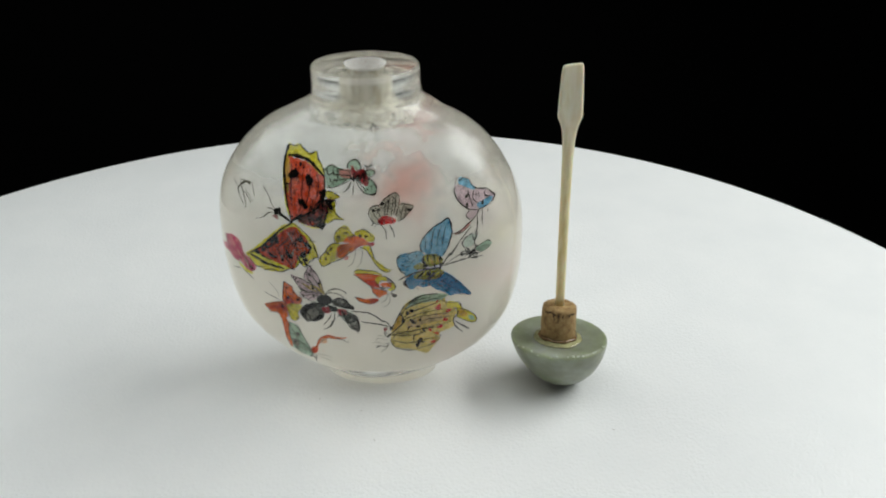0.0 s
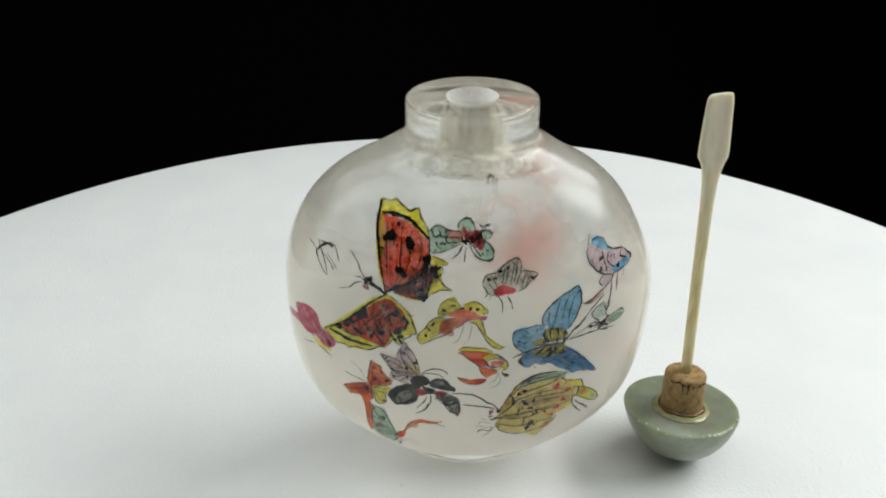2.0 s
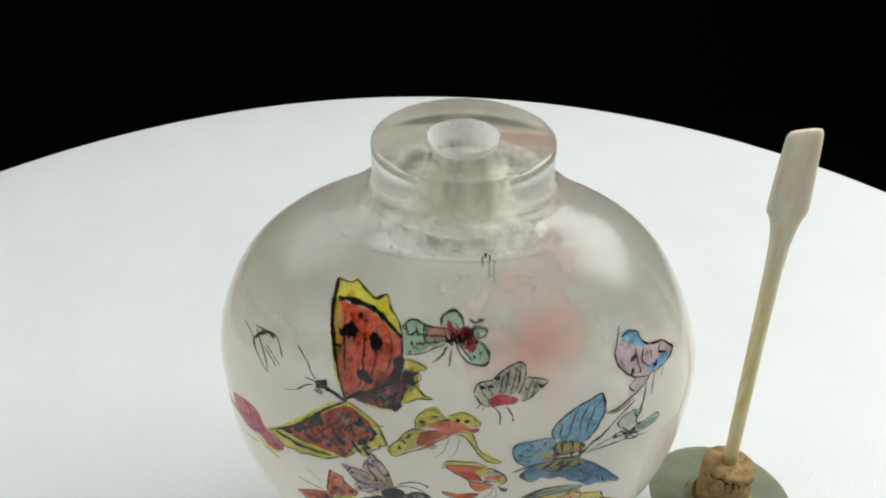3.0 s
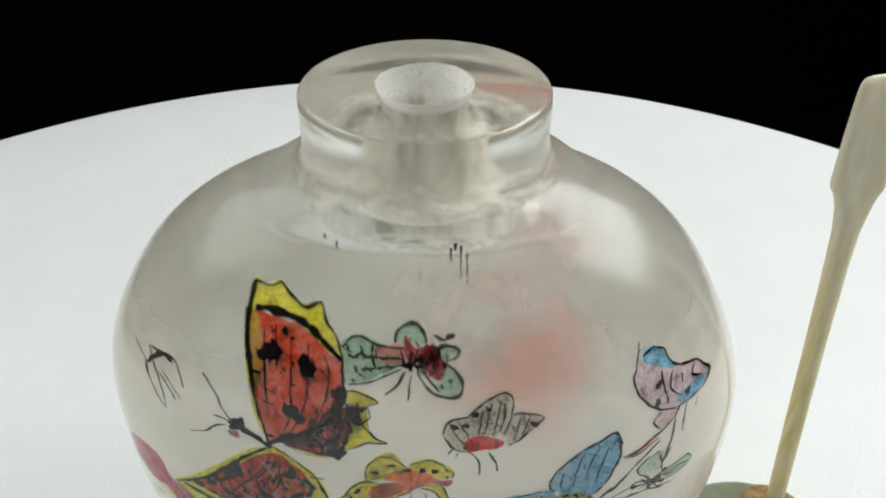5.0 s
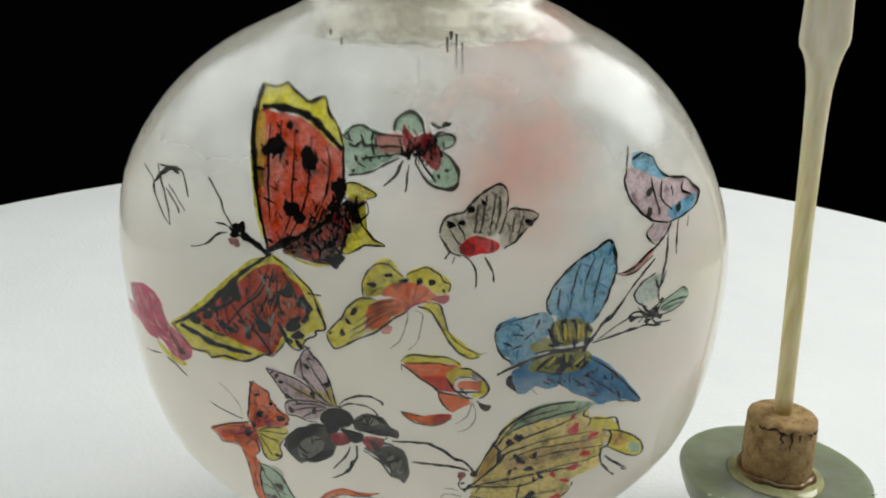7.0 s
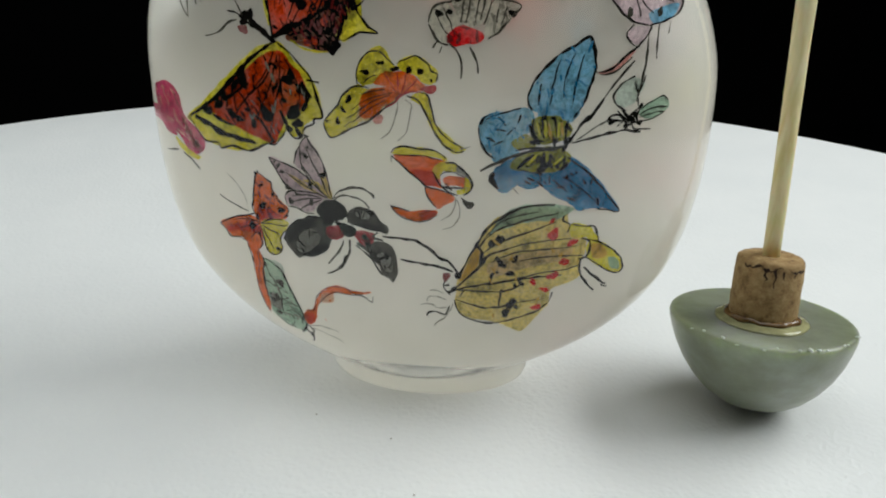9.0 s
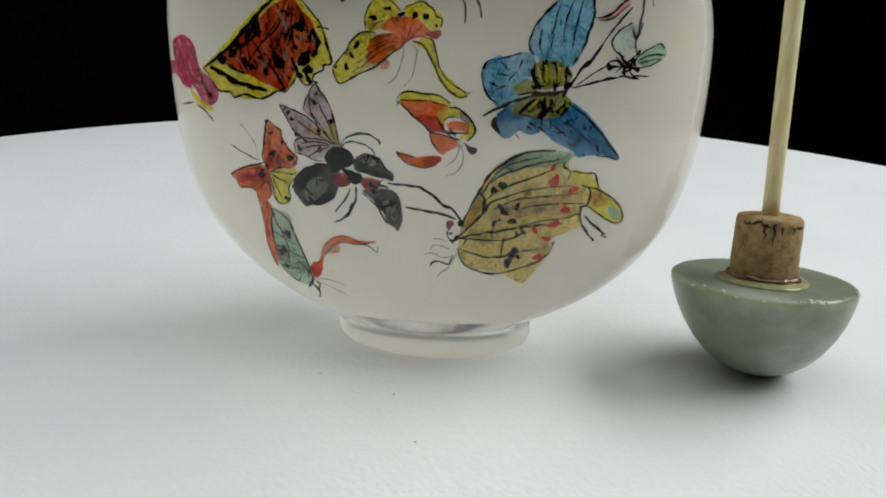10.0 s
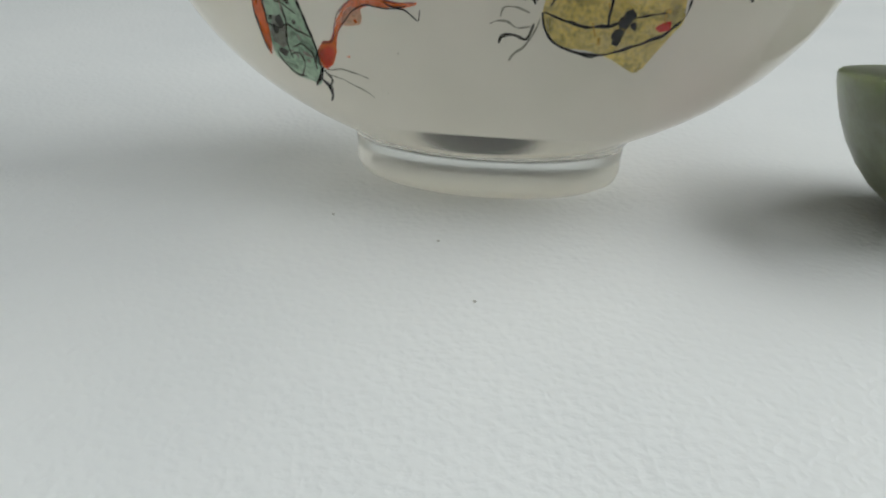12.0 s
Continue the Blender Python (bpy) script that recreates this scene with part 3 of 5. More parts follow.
def line_mesh(strokes, lift):
    bm = bmesh.new()
    for width, points in strokes:
        if width == 0:
            centre = bm.verts.new(inner_face(sum(p[0] for p in points) / len(points), sum(p[1] for p in points) / len(points), lift))
            ring = [bm.verts.new(inner_face(x, z, lift)) for x, z in points]
            for i in range(len(ring)):
                bm.faces.new((centre, ring[i], ring[(i + 1) % len(ring)]))
            continue
        last, n = None, len(points)
        for i, (x, z) in enumerate(points):
            ax, az = points[max(0, i - 1)]
            bx, bz = points[min(n - 1, i + 1)]
            dx, dz = bx - ax, bz - az
            long = math.hypot(dx, dz) or 1
            half = 0.5 * width * (0.55 + 0.45 * math.sin(math.pi * (i + 0.6) / n)) * (0.95 + 0.75 * noise.noise((x * 14, z * 14, 3)) + 0.3 * (random.random() - 0.5))
            x, z = x + 0.009 * noise.noise((x * 12, z * 12, 8)), z + 0.009 * noise.noise((x * 12, z * 12, 11))
            pair = [bm.verts.new(inner_face(x - s * dz / long * half, z + s * dx / long * half, lift)) for s in (1, -1)]
            if last:
                bm.faces.new((last[0], last[1], pair[1], pair[0]))
            last = pair
    return bm


DRAWINGS = []
art = drawing("large orange-red butterfly with yellow scalloped wing edges")
wing(art, "yellow", "-124,517 -118,516 -110,517 -103,519 -96,515 -87,511 -78,511 -73,513 -71,507 -66,500 -61,492 -58,484 -66,482 -86,497 -101,503 -117,503 -124,502 -128,494 -127,468 -126,440 -123,414 -127,421 -131,449 -132,476 -131,492")
wing(art, "orange_red", "-124,502 -111,502 -91,499 -78,492 -66,482 -58,477 -60,466 -61,454 -65,443 -73,431 -90,420 -108,411 -120,404 -123,417 -126,433 -127,454 -127,477 -126,490")
wing(art, "ochre", "-127,499 -120,499 -120,481 -122,463 -124,449 -126,463 -127,481")
wing(art, "brown", "-110,405 -90,421 -73,432 -60,443 -53,448 -43,445 -42,436 -48,429 -58,421 -60,409 -65,399 -68,393 -80,394 -95,398")
wing(art, "yellow", "-59,456 -51,459 -41,455 -34,449 -42,445 -51,445 -57,448")
wing(art, "yellow", "-43,443 -41,436 -47,430 -38,417 -29,410 -41,411 -53,405 -58,403 -65,407 -60,416 -58,426 -53,436")
wing(art, "yellow", "-118,400 -134,396 -153,382 -176,362 -201,339 -216,327 -212,320 -204,313 -197,305 -184,302 -167,300 -152,303 -136,309 -119,315 -113,325 -107,318 -98,322 -96,329 -88,335 -79,339 -80,350 -84,363 -91,376 -101,385 -111,395")
wing(art, "orange_red", "-117,393 -106,385 -97,373 -92,357 -97,344 -110,340 -117,329 -126,311 -143,316 -162,322 -184,332 -192,340 -177,353 -153,372 -131,389")
stroke(art, "ink", 5.5, "-123,504 -112,505 -96,504 -83,500 -71,491 -59,480")
stroke(art, "ink", 3.4, "-123,517 -126,505 -129,490 -129,472 -128,454 -126,436 -123,417 -121,403")
stroke(art, "ink", 2.1, "-124,517 -110,517 -103,519 -92,513 -84,510 -73,513 -70,505 -64,497 -59,486 -59,477")
stroke(art, "ink", 2.8, "-59,477 -59,461 -63,445 -70,433")
stroke(art, "ink", 1.7, "-107,497 -108,482 -108,469")
stroke(art, "ink", 1.7, "-96,493 -97,473 -99,455 -101,434 -110,411")
stroke(art, "ink", 1.7, "-83,489 -85,465 -90,442 -103,415")
stroke(art, "ink", 1.7, "-116,495 -117,473 -118,455 -118,426")
stroke(art, "ink", 1.7, "-71,483 -69,465 -74,447 -85,425")
stroke(art, "ink", 2.8, "-110,407 -90,418 -70,432 -56,446")
dots(art, "ink", "-113,480,6.6 -118,478,4.4 -108,484,5.0 -85,474,6.6 -88,478,4.4 -82,471,3.9 -99,437,6.6 -95,432,5.0 -104,439,4.4 -100,495,2.8 -65,455,4.4 -60,459,3.3")
dots(art, "ink", "-59,426,7.2 -65,435,6.6 -53,440,6.1 -80,411,6.1 -65,399,5.0 -88,412,3.9 -50,433,4.4")
dots(art, "orange_red", "-74,419,3.9 -90,401,3.3 -83,402,2.8")
stroke(art, "ink", 2.1, "-42,445 -40,436 -46,429 -37,416 -29,410 -43,411 -56,404 -65,406")
stroke(art, "ink", 1.7, "-59,456 -50,458 -40,454 -34,449 -42,446")
stroke(art, "ink", 4.1, "-119,401 -139,388 -160,369 -186,345 -213,327")
stroke(art, "ink", 6.2, "-207,327 -194,323 -180,316 -163,313 -144,310")
dots(art, "ink", "-153,367,7.7 -160,362,5.0 -174,351,5.0 -179,342,5.0 -167,335,3.9 -159,331,4.4 -134,341,5.5 -131,336,5.5 -109,369,5.0 -106,374,3.9 -94,358,6.1 -97,362,4.4 -105,341,6.6 -103,331,5.0 -111,326,4.4 -102,323,4.4 -192,335,5.0 -114,351,2.8 -145,327,3.3 -150,340,3.3")
stroke(art, "ink", 1.7, "-121,392 -132,371 -152,348 -167,330")
stroke(art, "ink", 1.7, "-118,390 -125,366 -139,338 -146,321")
stroke(art, "ink", 1.7, "-116,390 -117,367 -123,345 -130,317")
stroke(art, "ink", 1.7, "-111,387 -101,367 -99,346")
stroke(art, "ink", 2.1, "-216,327 -204,312 -197,305 -185,306 -181,301 -169,305 -155,302 -144,305 -134,310 -126,310 -118,318 -113,327")
stroke(art, "ink", 2.1, "-113,326 -107,318 -100,319 -96,327 -88,332 -87,336 -79,339 -84,358 -88,371 -96,381 -108,393 -118,400")
stroke(art, "ink", 6.2, "-120,400 -130,408 -138,413 -143,415")
stroke(art, "ink", 4.8, "-58,461 -61,445 -70,432 -86,420")
stroke(art, "ink", 4.8, "-60,423 -53,436 -43,444")
stroke(art, "ink", 4.1, "-66,398 -60,413 -57,425")
stroke(art, "ink", 2.8, "-90,406 -75,401 -66,394")
stroke(art, "ink", 2.8, "-103,407 -85,412 -65,424")
stroke(art, "ink", 4.1, "-97,368 -91,356 -98,343")
stroke(art, "ink", 3.4, "-92,370 -81,368")
stroke(art, "ink", 3.4, "-84,357 -79,342")
stroke(art, "ink", 3.4, "-183,343 -166,351 -147,364")
stroke(art, "ink", 3.4, "-192,335 -179,328 -165,324")
stroke(art, "ink", 2.8, "-176,356 -183,341")
stroke(art, "ink", 2.8, "-145,338 -135,327 -127,312")
stroke(art, "ink", 3.4, "-118,342 -112,326")
stroke(art, "ink", 2.1, "-124,382 -132,366 -149,353")
stroke(art, "ink", 2.1, "-111,377 -117,361 -112,348")
stroke(art, "ink", 2.1, "-160,358 -150,345 -143,324")
speckle(art, "ink", 60, "-110,405 -90,421 -73,432 -60,443 -53,448 -42,436 -58,421 -65,399 -68,393 -90,397")
speckle(art, "ink", 40, "-124,502 -91,499 -66,482 -58,477 -61,454 -73,431 -90,420 -108,411 -120,404 -126,433 -127,477")
speckle(art, "ink", 80, "-100,412 -80,425 -60,440 -47,445 -50,431 -60,421 -68,396 -90,398")
speckle(art, "dark_red", 40, "-105,409 -80,423 -58,440 -51,433 -65,409 -80,396")
speckle(art, "ink", 40, "-90,425 -73,440 -60,461 -58,447 -70,431 -85,420")
stroke(art, "ink", 4.8, "-129,503 -130,485 -129,468 -127,450")
stroke(art, "ink", 4.1, "-123,517 -126,508 -127,500")
stroke(art, "ink", 4.8, "-65,399 -68,393 -72,399")
stroke(art, "yellow", 2.1, "-105,402 -90,395 -72,394")
stroke(art, "ink", 5.5, "-120,404 -105,412 -87,420")
speckle(art, "ink", 70, "-117,393 -97,373 -92,357 -97,344 -110,340 -126,311 -143,316 -184,332 -192,340 -153,372 -131,389")
speckle(art, "pale_ink", 14, "-117,393 -97,373 -92,357 -110,340 -126,311 -184,332 -153,372")
dots(art, "ink", "-144,420,6.1 -148,415,4.4 -141,423,2.8")
dots(art, "dark_red", "-149,409,4.4")
stroke(art, "grey_ink", 2.1, "-149,420 -155,432 -159,443 -168,455")
stroke(art, "grey_ink", 2.1, "-154,416 -162,414 -169,408 -176,403 -187,401")
stroke(art, "ink", 1.7, "-151,420 -156,422 -163,423")
art = drawing("small grey ink moth sketched in thin strokes")
stroke(art, "grey_ink", 1.7, "-229,451 -220,444 -216,432 -210,421 -204,414")
stroke(art, "grey_ink", 1.7, "-215,456 -210,443 -206,429 -204,415")
stroke(art, "grey_ink", 2.1, "-213,455 -199,456 -190,454 -186,438")
stroke(art, "grey_ink", 1.7, "-204,444 -195,435 -190,427")
stroke(art, "grey_ink", 1.7, "-207,441 -198,432 -195,425")
stroke(art, "grey_ink", 1.7, "-220,441 -214,428")
stroke(art, "grey_ink", 2.8, "-218,443 -211,450 -203,455 -194,453")
art = drawing("magenta moth with a yellow tail")
wing(art, "magenta", "-258,346 -244,354 -231,352 -224,343 -222,329 -216,322 -208,315 -201,308 -200,299 -206,292 -216,289 -225,299 -232,306 -241,309 -251,320 -258,332")
wing(art, "magenta", "-299,304 -264,327 -250,324 -240,312 -234,304 -246,304 -259,314")
wing(art, "yellow", "-236,302 -225,297 -216,291 -206,288 -212,284 -223,287 -232,294")
stroke(art, "grey_ink", 2.1, "-228,288 -217,283 -209,275")
stroke(art, "grey_ink", 1.4, "-251,286 -233,290")
speckle(art, "rose", 26, "-258,345 -231,351 -222,329 -205,298 -232,307 -254,325")
speckle(art, "dark_red", 14, "-232,347 -222,326 -205,298 -217,304")
dots(art, "dark_red", "-210,300,3.9 -216,310,2.8")
art = drawing("mint and crimson moth outlined in grey")
wing(art, "mint", "-59,489 -55,495 -44,497 -34,494 -25,491 -13,489 -13,481 -17,476 -27,473 -36,467 -46,464 -55,465 -58,475")
wing(art, "mint", "-18,493 -20,495 -18,501 -12,505 -4,505 1,500 3,493 -6,492 -10,491")
wing(art, "mint", "15,476 22,476 27,469 29,462 27,456 21,454 11,456 7,462 12,469")
wing(art, "mint", "12,490 21,491 26,489 23,484 17,482")
wing(art, "rose", "-33,491 -15,491 -10,480 -20,478 -32,482")
wing(art, "crimson", "-13,498 -6,491 9,491 14,485 16,476 14,467 7,469 0,478 -9,481 -13,487")
stroke(art, "grey_ink", 2.1, "-58,490 -51,496 -44,497 -33,492 -23,491 -13,490")
stroke(art, "grey_ink", 2.1, "-55,463 -41,465 -24,472 -16,476")
stroke(art, "grey_ink", 2.8, "-20,494 -18,501 -12,505 -4,505 2,498 3,491")
stroke(art, "grey_ink", 2.8, "-4,473 3,462 10,456 21,454 28,457 29,465 26,472 20,478 15,481")
stroke(art, "grey_ink", 2.1, "12,490 21,492 26,489 24,484 17,482")
stroke(art, "grey_ink", 2.1, "8,499 14,496 23,498")
stroke(art, "grey_ink", 1.7, "-44,484 -27,484 -15,483")
stroke(art, "grey_ink", 1.7, "-45,475 -29,477 -16,479")
stroke(art, "ink", 3.4, "-16,479 -9,479 -3,484")
stroke(art, "grey_ink", 2.4, "-13,474 -19,464 -28,456")
stroke(art, "grey_ink", 2.4, "-9,471 -10,462 -12,452")
speckle(art, "dark_red", 30, "-13,495 9,490 15,476 7,469 -9,481")
speckle(art, "ink", 16, "-20,491 9,493 21,487 12,467 -5,473 -20,476")
speckle(art, "ink", 14, "-13,487 2,487 9,476 -5,475")
speckle(art, "grey_ink", 16, "-56,492 -32,491 -17,478 -53,466")
stroke(art, "ink", 2.1, "-3,480 4,469 12,459")
stroke(art, "grey_ink", 2.1, "9,489 16,493 24,491")
stroke(art, "dark_red", 2.1, "-13,494 -5,484 7,471")
stroke(art, "dark_red", 2.1, "11,490 -1,484 -13,479")
dots(art, "grey_ink", "20,498,3.3 -48,484,2.2 -49,475,2.2 14,463,1.7 20,467,1.7")
dots(art, "dark_red", "4,488,3.9 -7,483,3.3 9,482,3.3")
art = drawing("pale grey moth with a bright red body")
wing(art, "grey_white", "15,425 17,431 26,436 32,434 37,426 42,421 40,415 33,411 30,404 24,406 18,413 15,418")
wing(art, "grey_white", "34,437 39,442 44,447 51,453 58,457 66,454 67,447 66,437 64,428 59,420 50,417 41,421 36,429")
wing(art, "grey_white", "66,433 70,439 78,439 85,436 91,434 86,428 81,421 72,414 65,409 61,415")
wing(art, "red", "30,410 35,415 45,418 55,415 62,410 57,405 48,404 38,402 33,405")
stroke(art, "grey_ink", 2.1, "15,420 16,427 19,432 27,436 33,437 39,443 46,450 58,457 66,454 67,444 65,430 61,420")
stroke(art, "grey_ink", 2.1, "15,419 19,412 25,405 32,403")
stroke(art, "grey_ink", 2.1, "67,436 71,439 83,438 91,434 83,425 73,414 65,409")
stroke(art, "grey_ink", 1.4, "51,449 49,435 46,421")
stroke(art, "grey_ink", 1.4, "58,451 56,435 53,418")
stroke(art, "grey_ink", 1.4, "27,432 32,423 35,415")
stroke(art, "grey_ink", 1.4, "21,428 26,418 31,412")
stroke(art, "grey_ink", 1.4, "44,442 43,430 42,421")
speckle(art, "pale_ink", 24, "34,437 51,453 66,454 66,437 59,420 41,421")
speckle(art, "pale_ink", 16, "66,433 78,439 91,434 81,421 65,409")
speckle(art, "dark_red", 14, "30,410 45,418 62,410 48,404 35,403")
stroke(art, "grey_ink", 1.4, "73,433 71,421")
stroke(art, "grey_ink", 1.4, "80,434 76,421")
stroke(art, "grey_ink", 1.7, "61,449 61,437 58,423")
dots(art, "ink", "23,428,3.3 32,429,2.8 39,439,2.8 49,444,2.2 84,429,2.8")
dots(art, "dark_red", "33,408,3.3")
stroke(art, "grey_ink", 2.1, "33,404 41,396 44,386 43,376")
stroke(art, "grey_ink", 2.1, "50,402 56,391 58,381")
stroke(art, "grey_ink", 1.7, "23,406 19,400")
stroke(art, "grey_ink", 1.7, "27,402 24,396")
art = drawing("yellow and orange butterfly with a curling yellow tail")
wing(art, "yellow", "-78,335 -74,340 -66,348 -61,357 -54,364 -46,368 -40,365 -35,363 -33,355 -36,346 -44,337 -56,328 -71,320 -77,326")
wing(art, "yellow", "-46,371 -47,379 -44,387 -39,395 -32,399 -24,399 -19,394 -15,386 -12,383 -18,378 -25,375 -33,369 -40,367 -44,368")
wing(art, "yellow", "-12,387 -6,391 3,394 11,392 17,386 23,381 23,375 18,371 12,372 5,377 -5,380 -10,382")
wing(art, "yellow", "0,358 9,363 14,361 17,354 19,346 22,338 30,330 40,321 50,315 43,311 36,312 29,318 23,326 18,333 15,340 11,350")
wing(art, "pale_ochre", "-41,360 -31,366 -16,364 -10,359 -22,350 -34,338 -42,336 -50,338")
wing(art, "orange", "-43,358 -33,365 -22,367 -14,363 -10,359 -18,354 -25,348 -32,341 -40,338 -46,342 -40,348 -45,350")
wing(art, "orange", "-32,370 -27,376 -21,380 -16,380 -10,381 -3,380 5,376 13,370 11,365 5,364 -3,363 -9,360 -16,365 -24,368")
wing(art, "crimson", "9,367 16,370 22,370 22,365 17,362 11,364")
wing(art, "rose", "-34,339 -28,343 -24,341 -26,336 -31,335")
stroke(art, "grey_ink", 2.0, "-78,335 -72,342 -65,349 -60,358 -52,365 -44,367 -37,365")
stroke(art, "grey_ink", 2.0, "-78,334 -76,326 -71,320 -58,327 -38,337 -24,348 -14,355 -9,359")
stroke(art, "grey_ink", 1.8, "-46,369 -47,379 -43,388 -37,395 -28,396 -20,391 -14,385")
stroke(art, "grey_ink", 1.8, "-12,386 -6,390 5,393 14,388 18,382 23,379 22,373")
stroke(art, "crimson", 1.7, "-22,349 -14,354 -8,360 1,364 9,364")
stroke(art, "grey_ink", 2.2, "-3,360 6,357 12,349 17,339 22,329 29,320 38,313 48,314")
stroke(art, "grey_ink", 1.8, "9,364 15,361 18,353 20,344 21,338")
stroke(art, "grey_ink", 1.4, "21,338 29,328 40,320 50,316")
stroke(art, "grey_ink", 1.1, "-60,331 -48,338 -36,348 -22,356")
stroke(art, "grey_ink", 1.1, "-57,338 -46,345 -34,354 -18,360")
stroke(art, "grey_ink", 1.1, "-53,346 -41,354 -32,358 -16,362")
stroke(art, "grey_ink", 1.1, "-43,360 -33,363 -22,365")
stroke(art, "grey_ink", 1.1, "-41,370 -35,375 -30,376")
stroke(art, "crimson", 1.1, "-22,378 -18,372 -12,362")
stroke(art, "crimson", 1.1, "-12,380 -11,371 -10,361")
stroke(art, "crimson", 1.1, "-3,380 -5,371 -8,361")
stroke(art, "crimson", 1.1, "6,375 1,369 -7,361")
stroke(art, "dark_red", 2.2, "-13,357 -9,360 -7,361")
dots(art, "ink", "-39,379,3.8 -26,387,3.5 -14,382,3.5 -1,382,2.8 9,381,3.5 -55,355,3.8 -60,346,3.0 -65,336,2.8 18,374,1.7 -75,335,1.5")
stroke(art, "pale_ink", 1.5, "-11,357 -12,347 -15,336 -19,328 -26,322")
stroke(art, "pale_ink", 1.5, "-5,357 1,352 -1,339 -4,328 -11,321")
stroke(art, "pale_ink", 1.2, "44,316 54,318")
art = drawing("orange moth with a yellow rimmed wing")
wing(art, "yellow", "-18,310 -14,314 -7,316 5,315 17,314 27,311 32,307 31,303 25,306 8,308 -5,307 -13,308")
wing(art, "orange", "-16,308 -5,307 8,308 26,305 31,303 26,299 21,295 23,288 28,281 27,278 21,280 14,281 7,287 0,292 -8,299")
wing(art, "orange_red", "0,294 12,295 21,295 24,288 28,281 21,280 12,282 6,288")
wing(art, "orange", "14,280 23,278 33,275 40,271 39,267 33,263 25,259 21,264 16,269 13,275")
wing(art, "yellow", "20,294 23,300 31,303 39,303 45,298 40,295 33,295 28,292 26,287 23,290")
wing(art, "orange", "29,286 33,290 42,291 49,289 52,284 50,280 42,281 33,281")
wing(art, "yellow", "42,277 48,279 53,284 53,290 49,293 54,291 56,285 54,278 48,274 43,274")
wing(art, "smoke", "42,300 46,297 53,291 56,285 55,280 53,287 48,292 43,295")
wing(art, "orange", "-18,260 -11,258 -2,255 8,256 17,258 24,257 25,253 21,249 11,246 0,247 -8,250 -15,254")
wing(art, "orange_red", "10,255 20,258 25,254 21,250 12,247")
stroke(art, "ink", 1.8, "-18,309 -13,314 -4,316 8,314 22,313 32,307")
stroke(art, "ink", 1.5, "-14,308 -2,308 12,308 27,305")
stroke(art, "ink", 1.9, "-17,307 -8,299 1,291 9,285 15,280 26,278 40,272")
stroke(art, "ink", 2.2, "32,303 40,302 48,296 54,290 56,284 54,277 48,273")
stroke(art, "ink", 1.8, "20,294 23,288 27,282 34,280 42,280 49,280")
stroke(art, "grey_ink", 1.5, "27,291 32,294 40,294 49,290")
stroke(art, "ink", 1.8, "14,280 14,274 18,267 24,261")
stroke(art, "ink", 1.8, "28,281 36,275 43,273")
stroke(art, "ink", 1.6, "-19,260 -11,258 -1,255")
stroke(art, "grey_ink", 1.5, "-18,259 -12,252 -2,247 12,246 25,253")
dots(art, "ink", "34,280,1.8 37,278,1.2 33,283,1.2")
stroke(art, "grey_ink", 3.2, "46,271 52,266 57,265 53,262 48,268")
stroke(art, "pale_ink", 1.4, "42,271 40,262 36,254 28,248")
stroke(art, "pale_ink", 1.5, "43,269 46,259 44,250 39,243 30,239")
stroke(art, "pale_ink", 1.5, "-17,308 -17,301")
art = drawing("blue butterfly with an olive green centre")
wing(art, "light_blue", "103,352 101,360 104,373 113,385 125,397 137,404 149,411 153,400 156,387 153,372 148,356 142,346 130,344 117,347")
wing(art, "light_blue", "60,334 63,344 73,349 83,350 96,354 105,351 109,344 107,334 100,328 92,323 88,316 78,311 67,315 63,323")
wing(art, "deep_blue", "74,295 81,302 95,299 111,297 119,294 117,285 107,281 96,283 88,277 80,277 75,286")
wing(art, "deep_blue", "118,294 129,298 142,301 154,297 166,287 177,274 190,258 175,262 158,261 152,259 146,265 134,272 123,279 117,285")
wing(art, "deep_blue", "136,312 150,306 164,294 177,278 190,258 163,267 139,280 122,292 126,303")
wing(art, "deep_blue", "75,298 86,306 96,309 105,300 95,293 80,291")
wing(art, "light_blue", "114,352 145,351 140,342 128,341 112,342")
wing(art, "light_blue", "73,311 88,320 96,314 86,308 76,305")
wing(art, "olive", "106,342 109,345 122,347 135,343 141,337 137,327 127,323 116,322 108,328")
wing(art, "olive", "89,323 95,329 102,331 111,322 104,317 93,317")
wing(art, "olive", "89,301 96,312 111,318 124,320 141,313 138,302 124,296 100,297")
speckle(art, "deep_blue", 26, "60,334 73,349 96,354 109,344 100,328 88,316 78,311 63,323")
speckle(art, "deep_blue", 20, "103,352 104,373 125,397 149,411 156,387 148,356 130,344")
speckle(art, "ink", 22, "74,295 95,299 119,294 142,301 166,287 181,264 152,259 123,279 88,277")
speckle(art, "ink", 30, "106,342 122,347 141,337 127,323 108,328")
speckle(art, "ink", 26, "94,303 117,314 139,310 124,297")
stroke(art, "yellow", 2.8, "105,303 111,312")
stroke(art, "yellow", 2.1, "128,304 135,311")
stroke(art, "yellow", 2.8, "117,343 119,328")
stroke(art, "yellow", 2.1, "110,342 113,329")
stroke(art, "yellow", 2.1, "129,341 129,328")
stroke(art, "ink", 3.4, "95,299 103,307 109,313")
stroke(art, "ink", 3.4, "119,297 118,313")
stroke(art, "ink", 3.4, "133,298 139,306")
stroke(art, "ink", 4.8, "114,322 108,329 105,339")
stroke(art, "ink", 3.4, "140,328 136,320 134,315")
stroke(art, "grey_white", 2.8, "132,319 119,318")
stroke(art, "ink", 1.7, "67,327 75,323")
stroke(art, "ink", 1.7, "77,345 84,338")
stroke(art, "ink", 1.7, "84,329 92,336")
stroke(art, "ink", 1.7, "96,348 93,339")
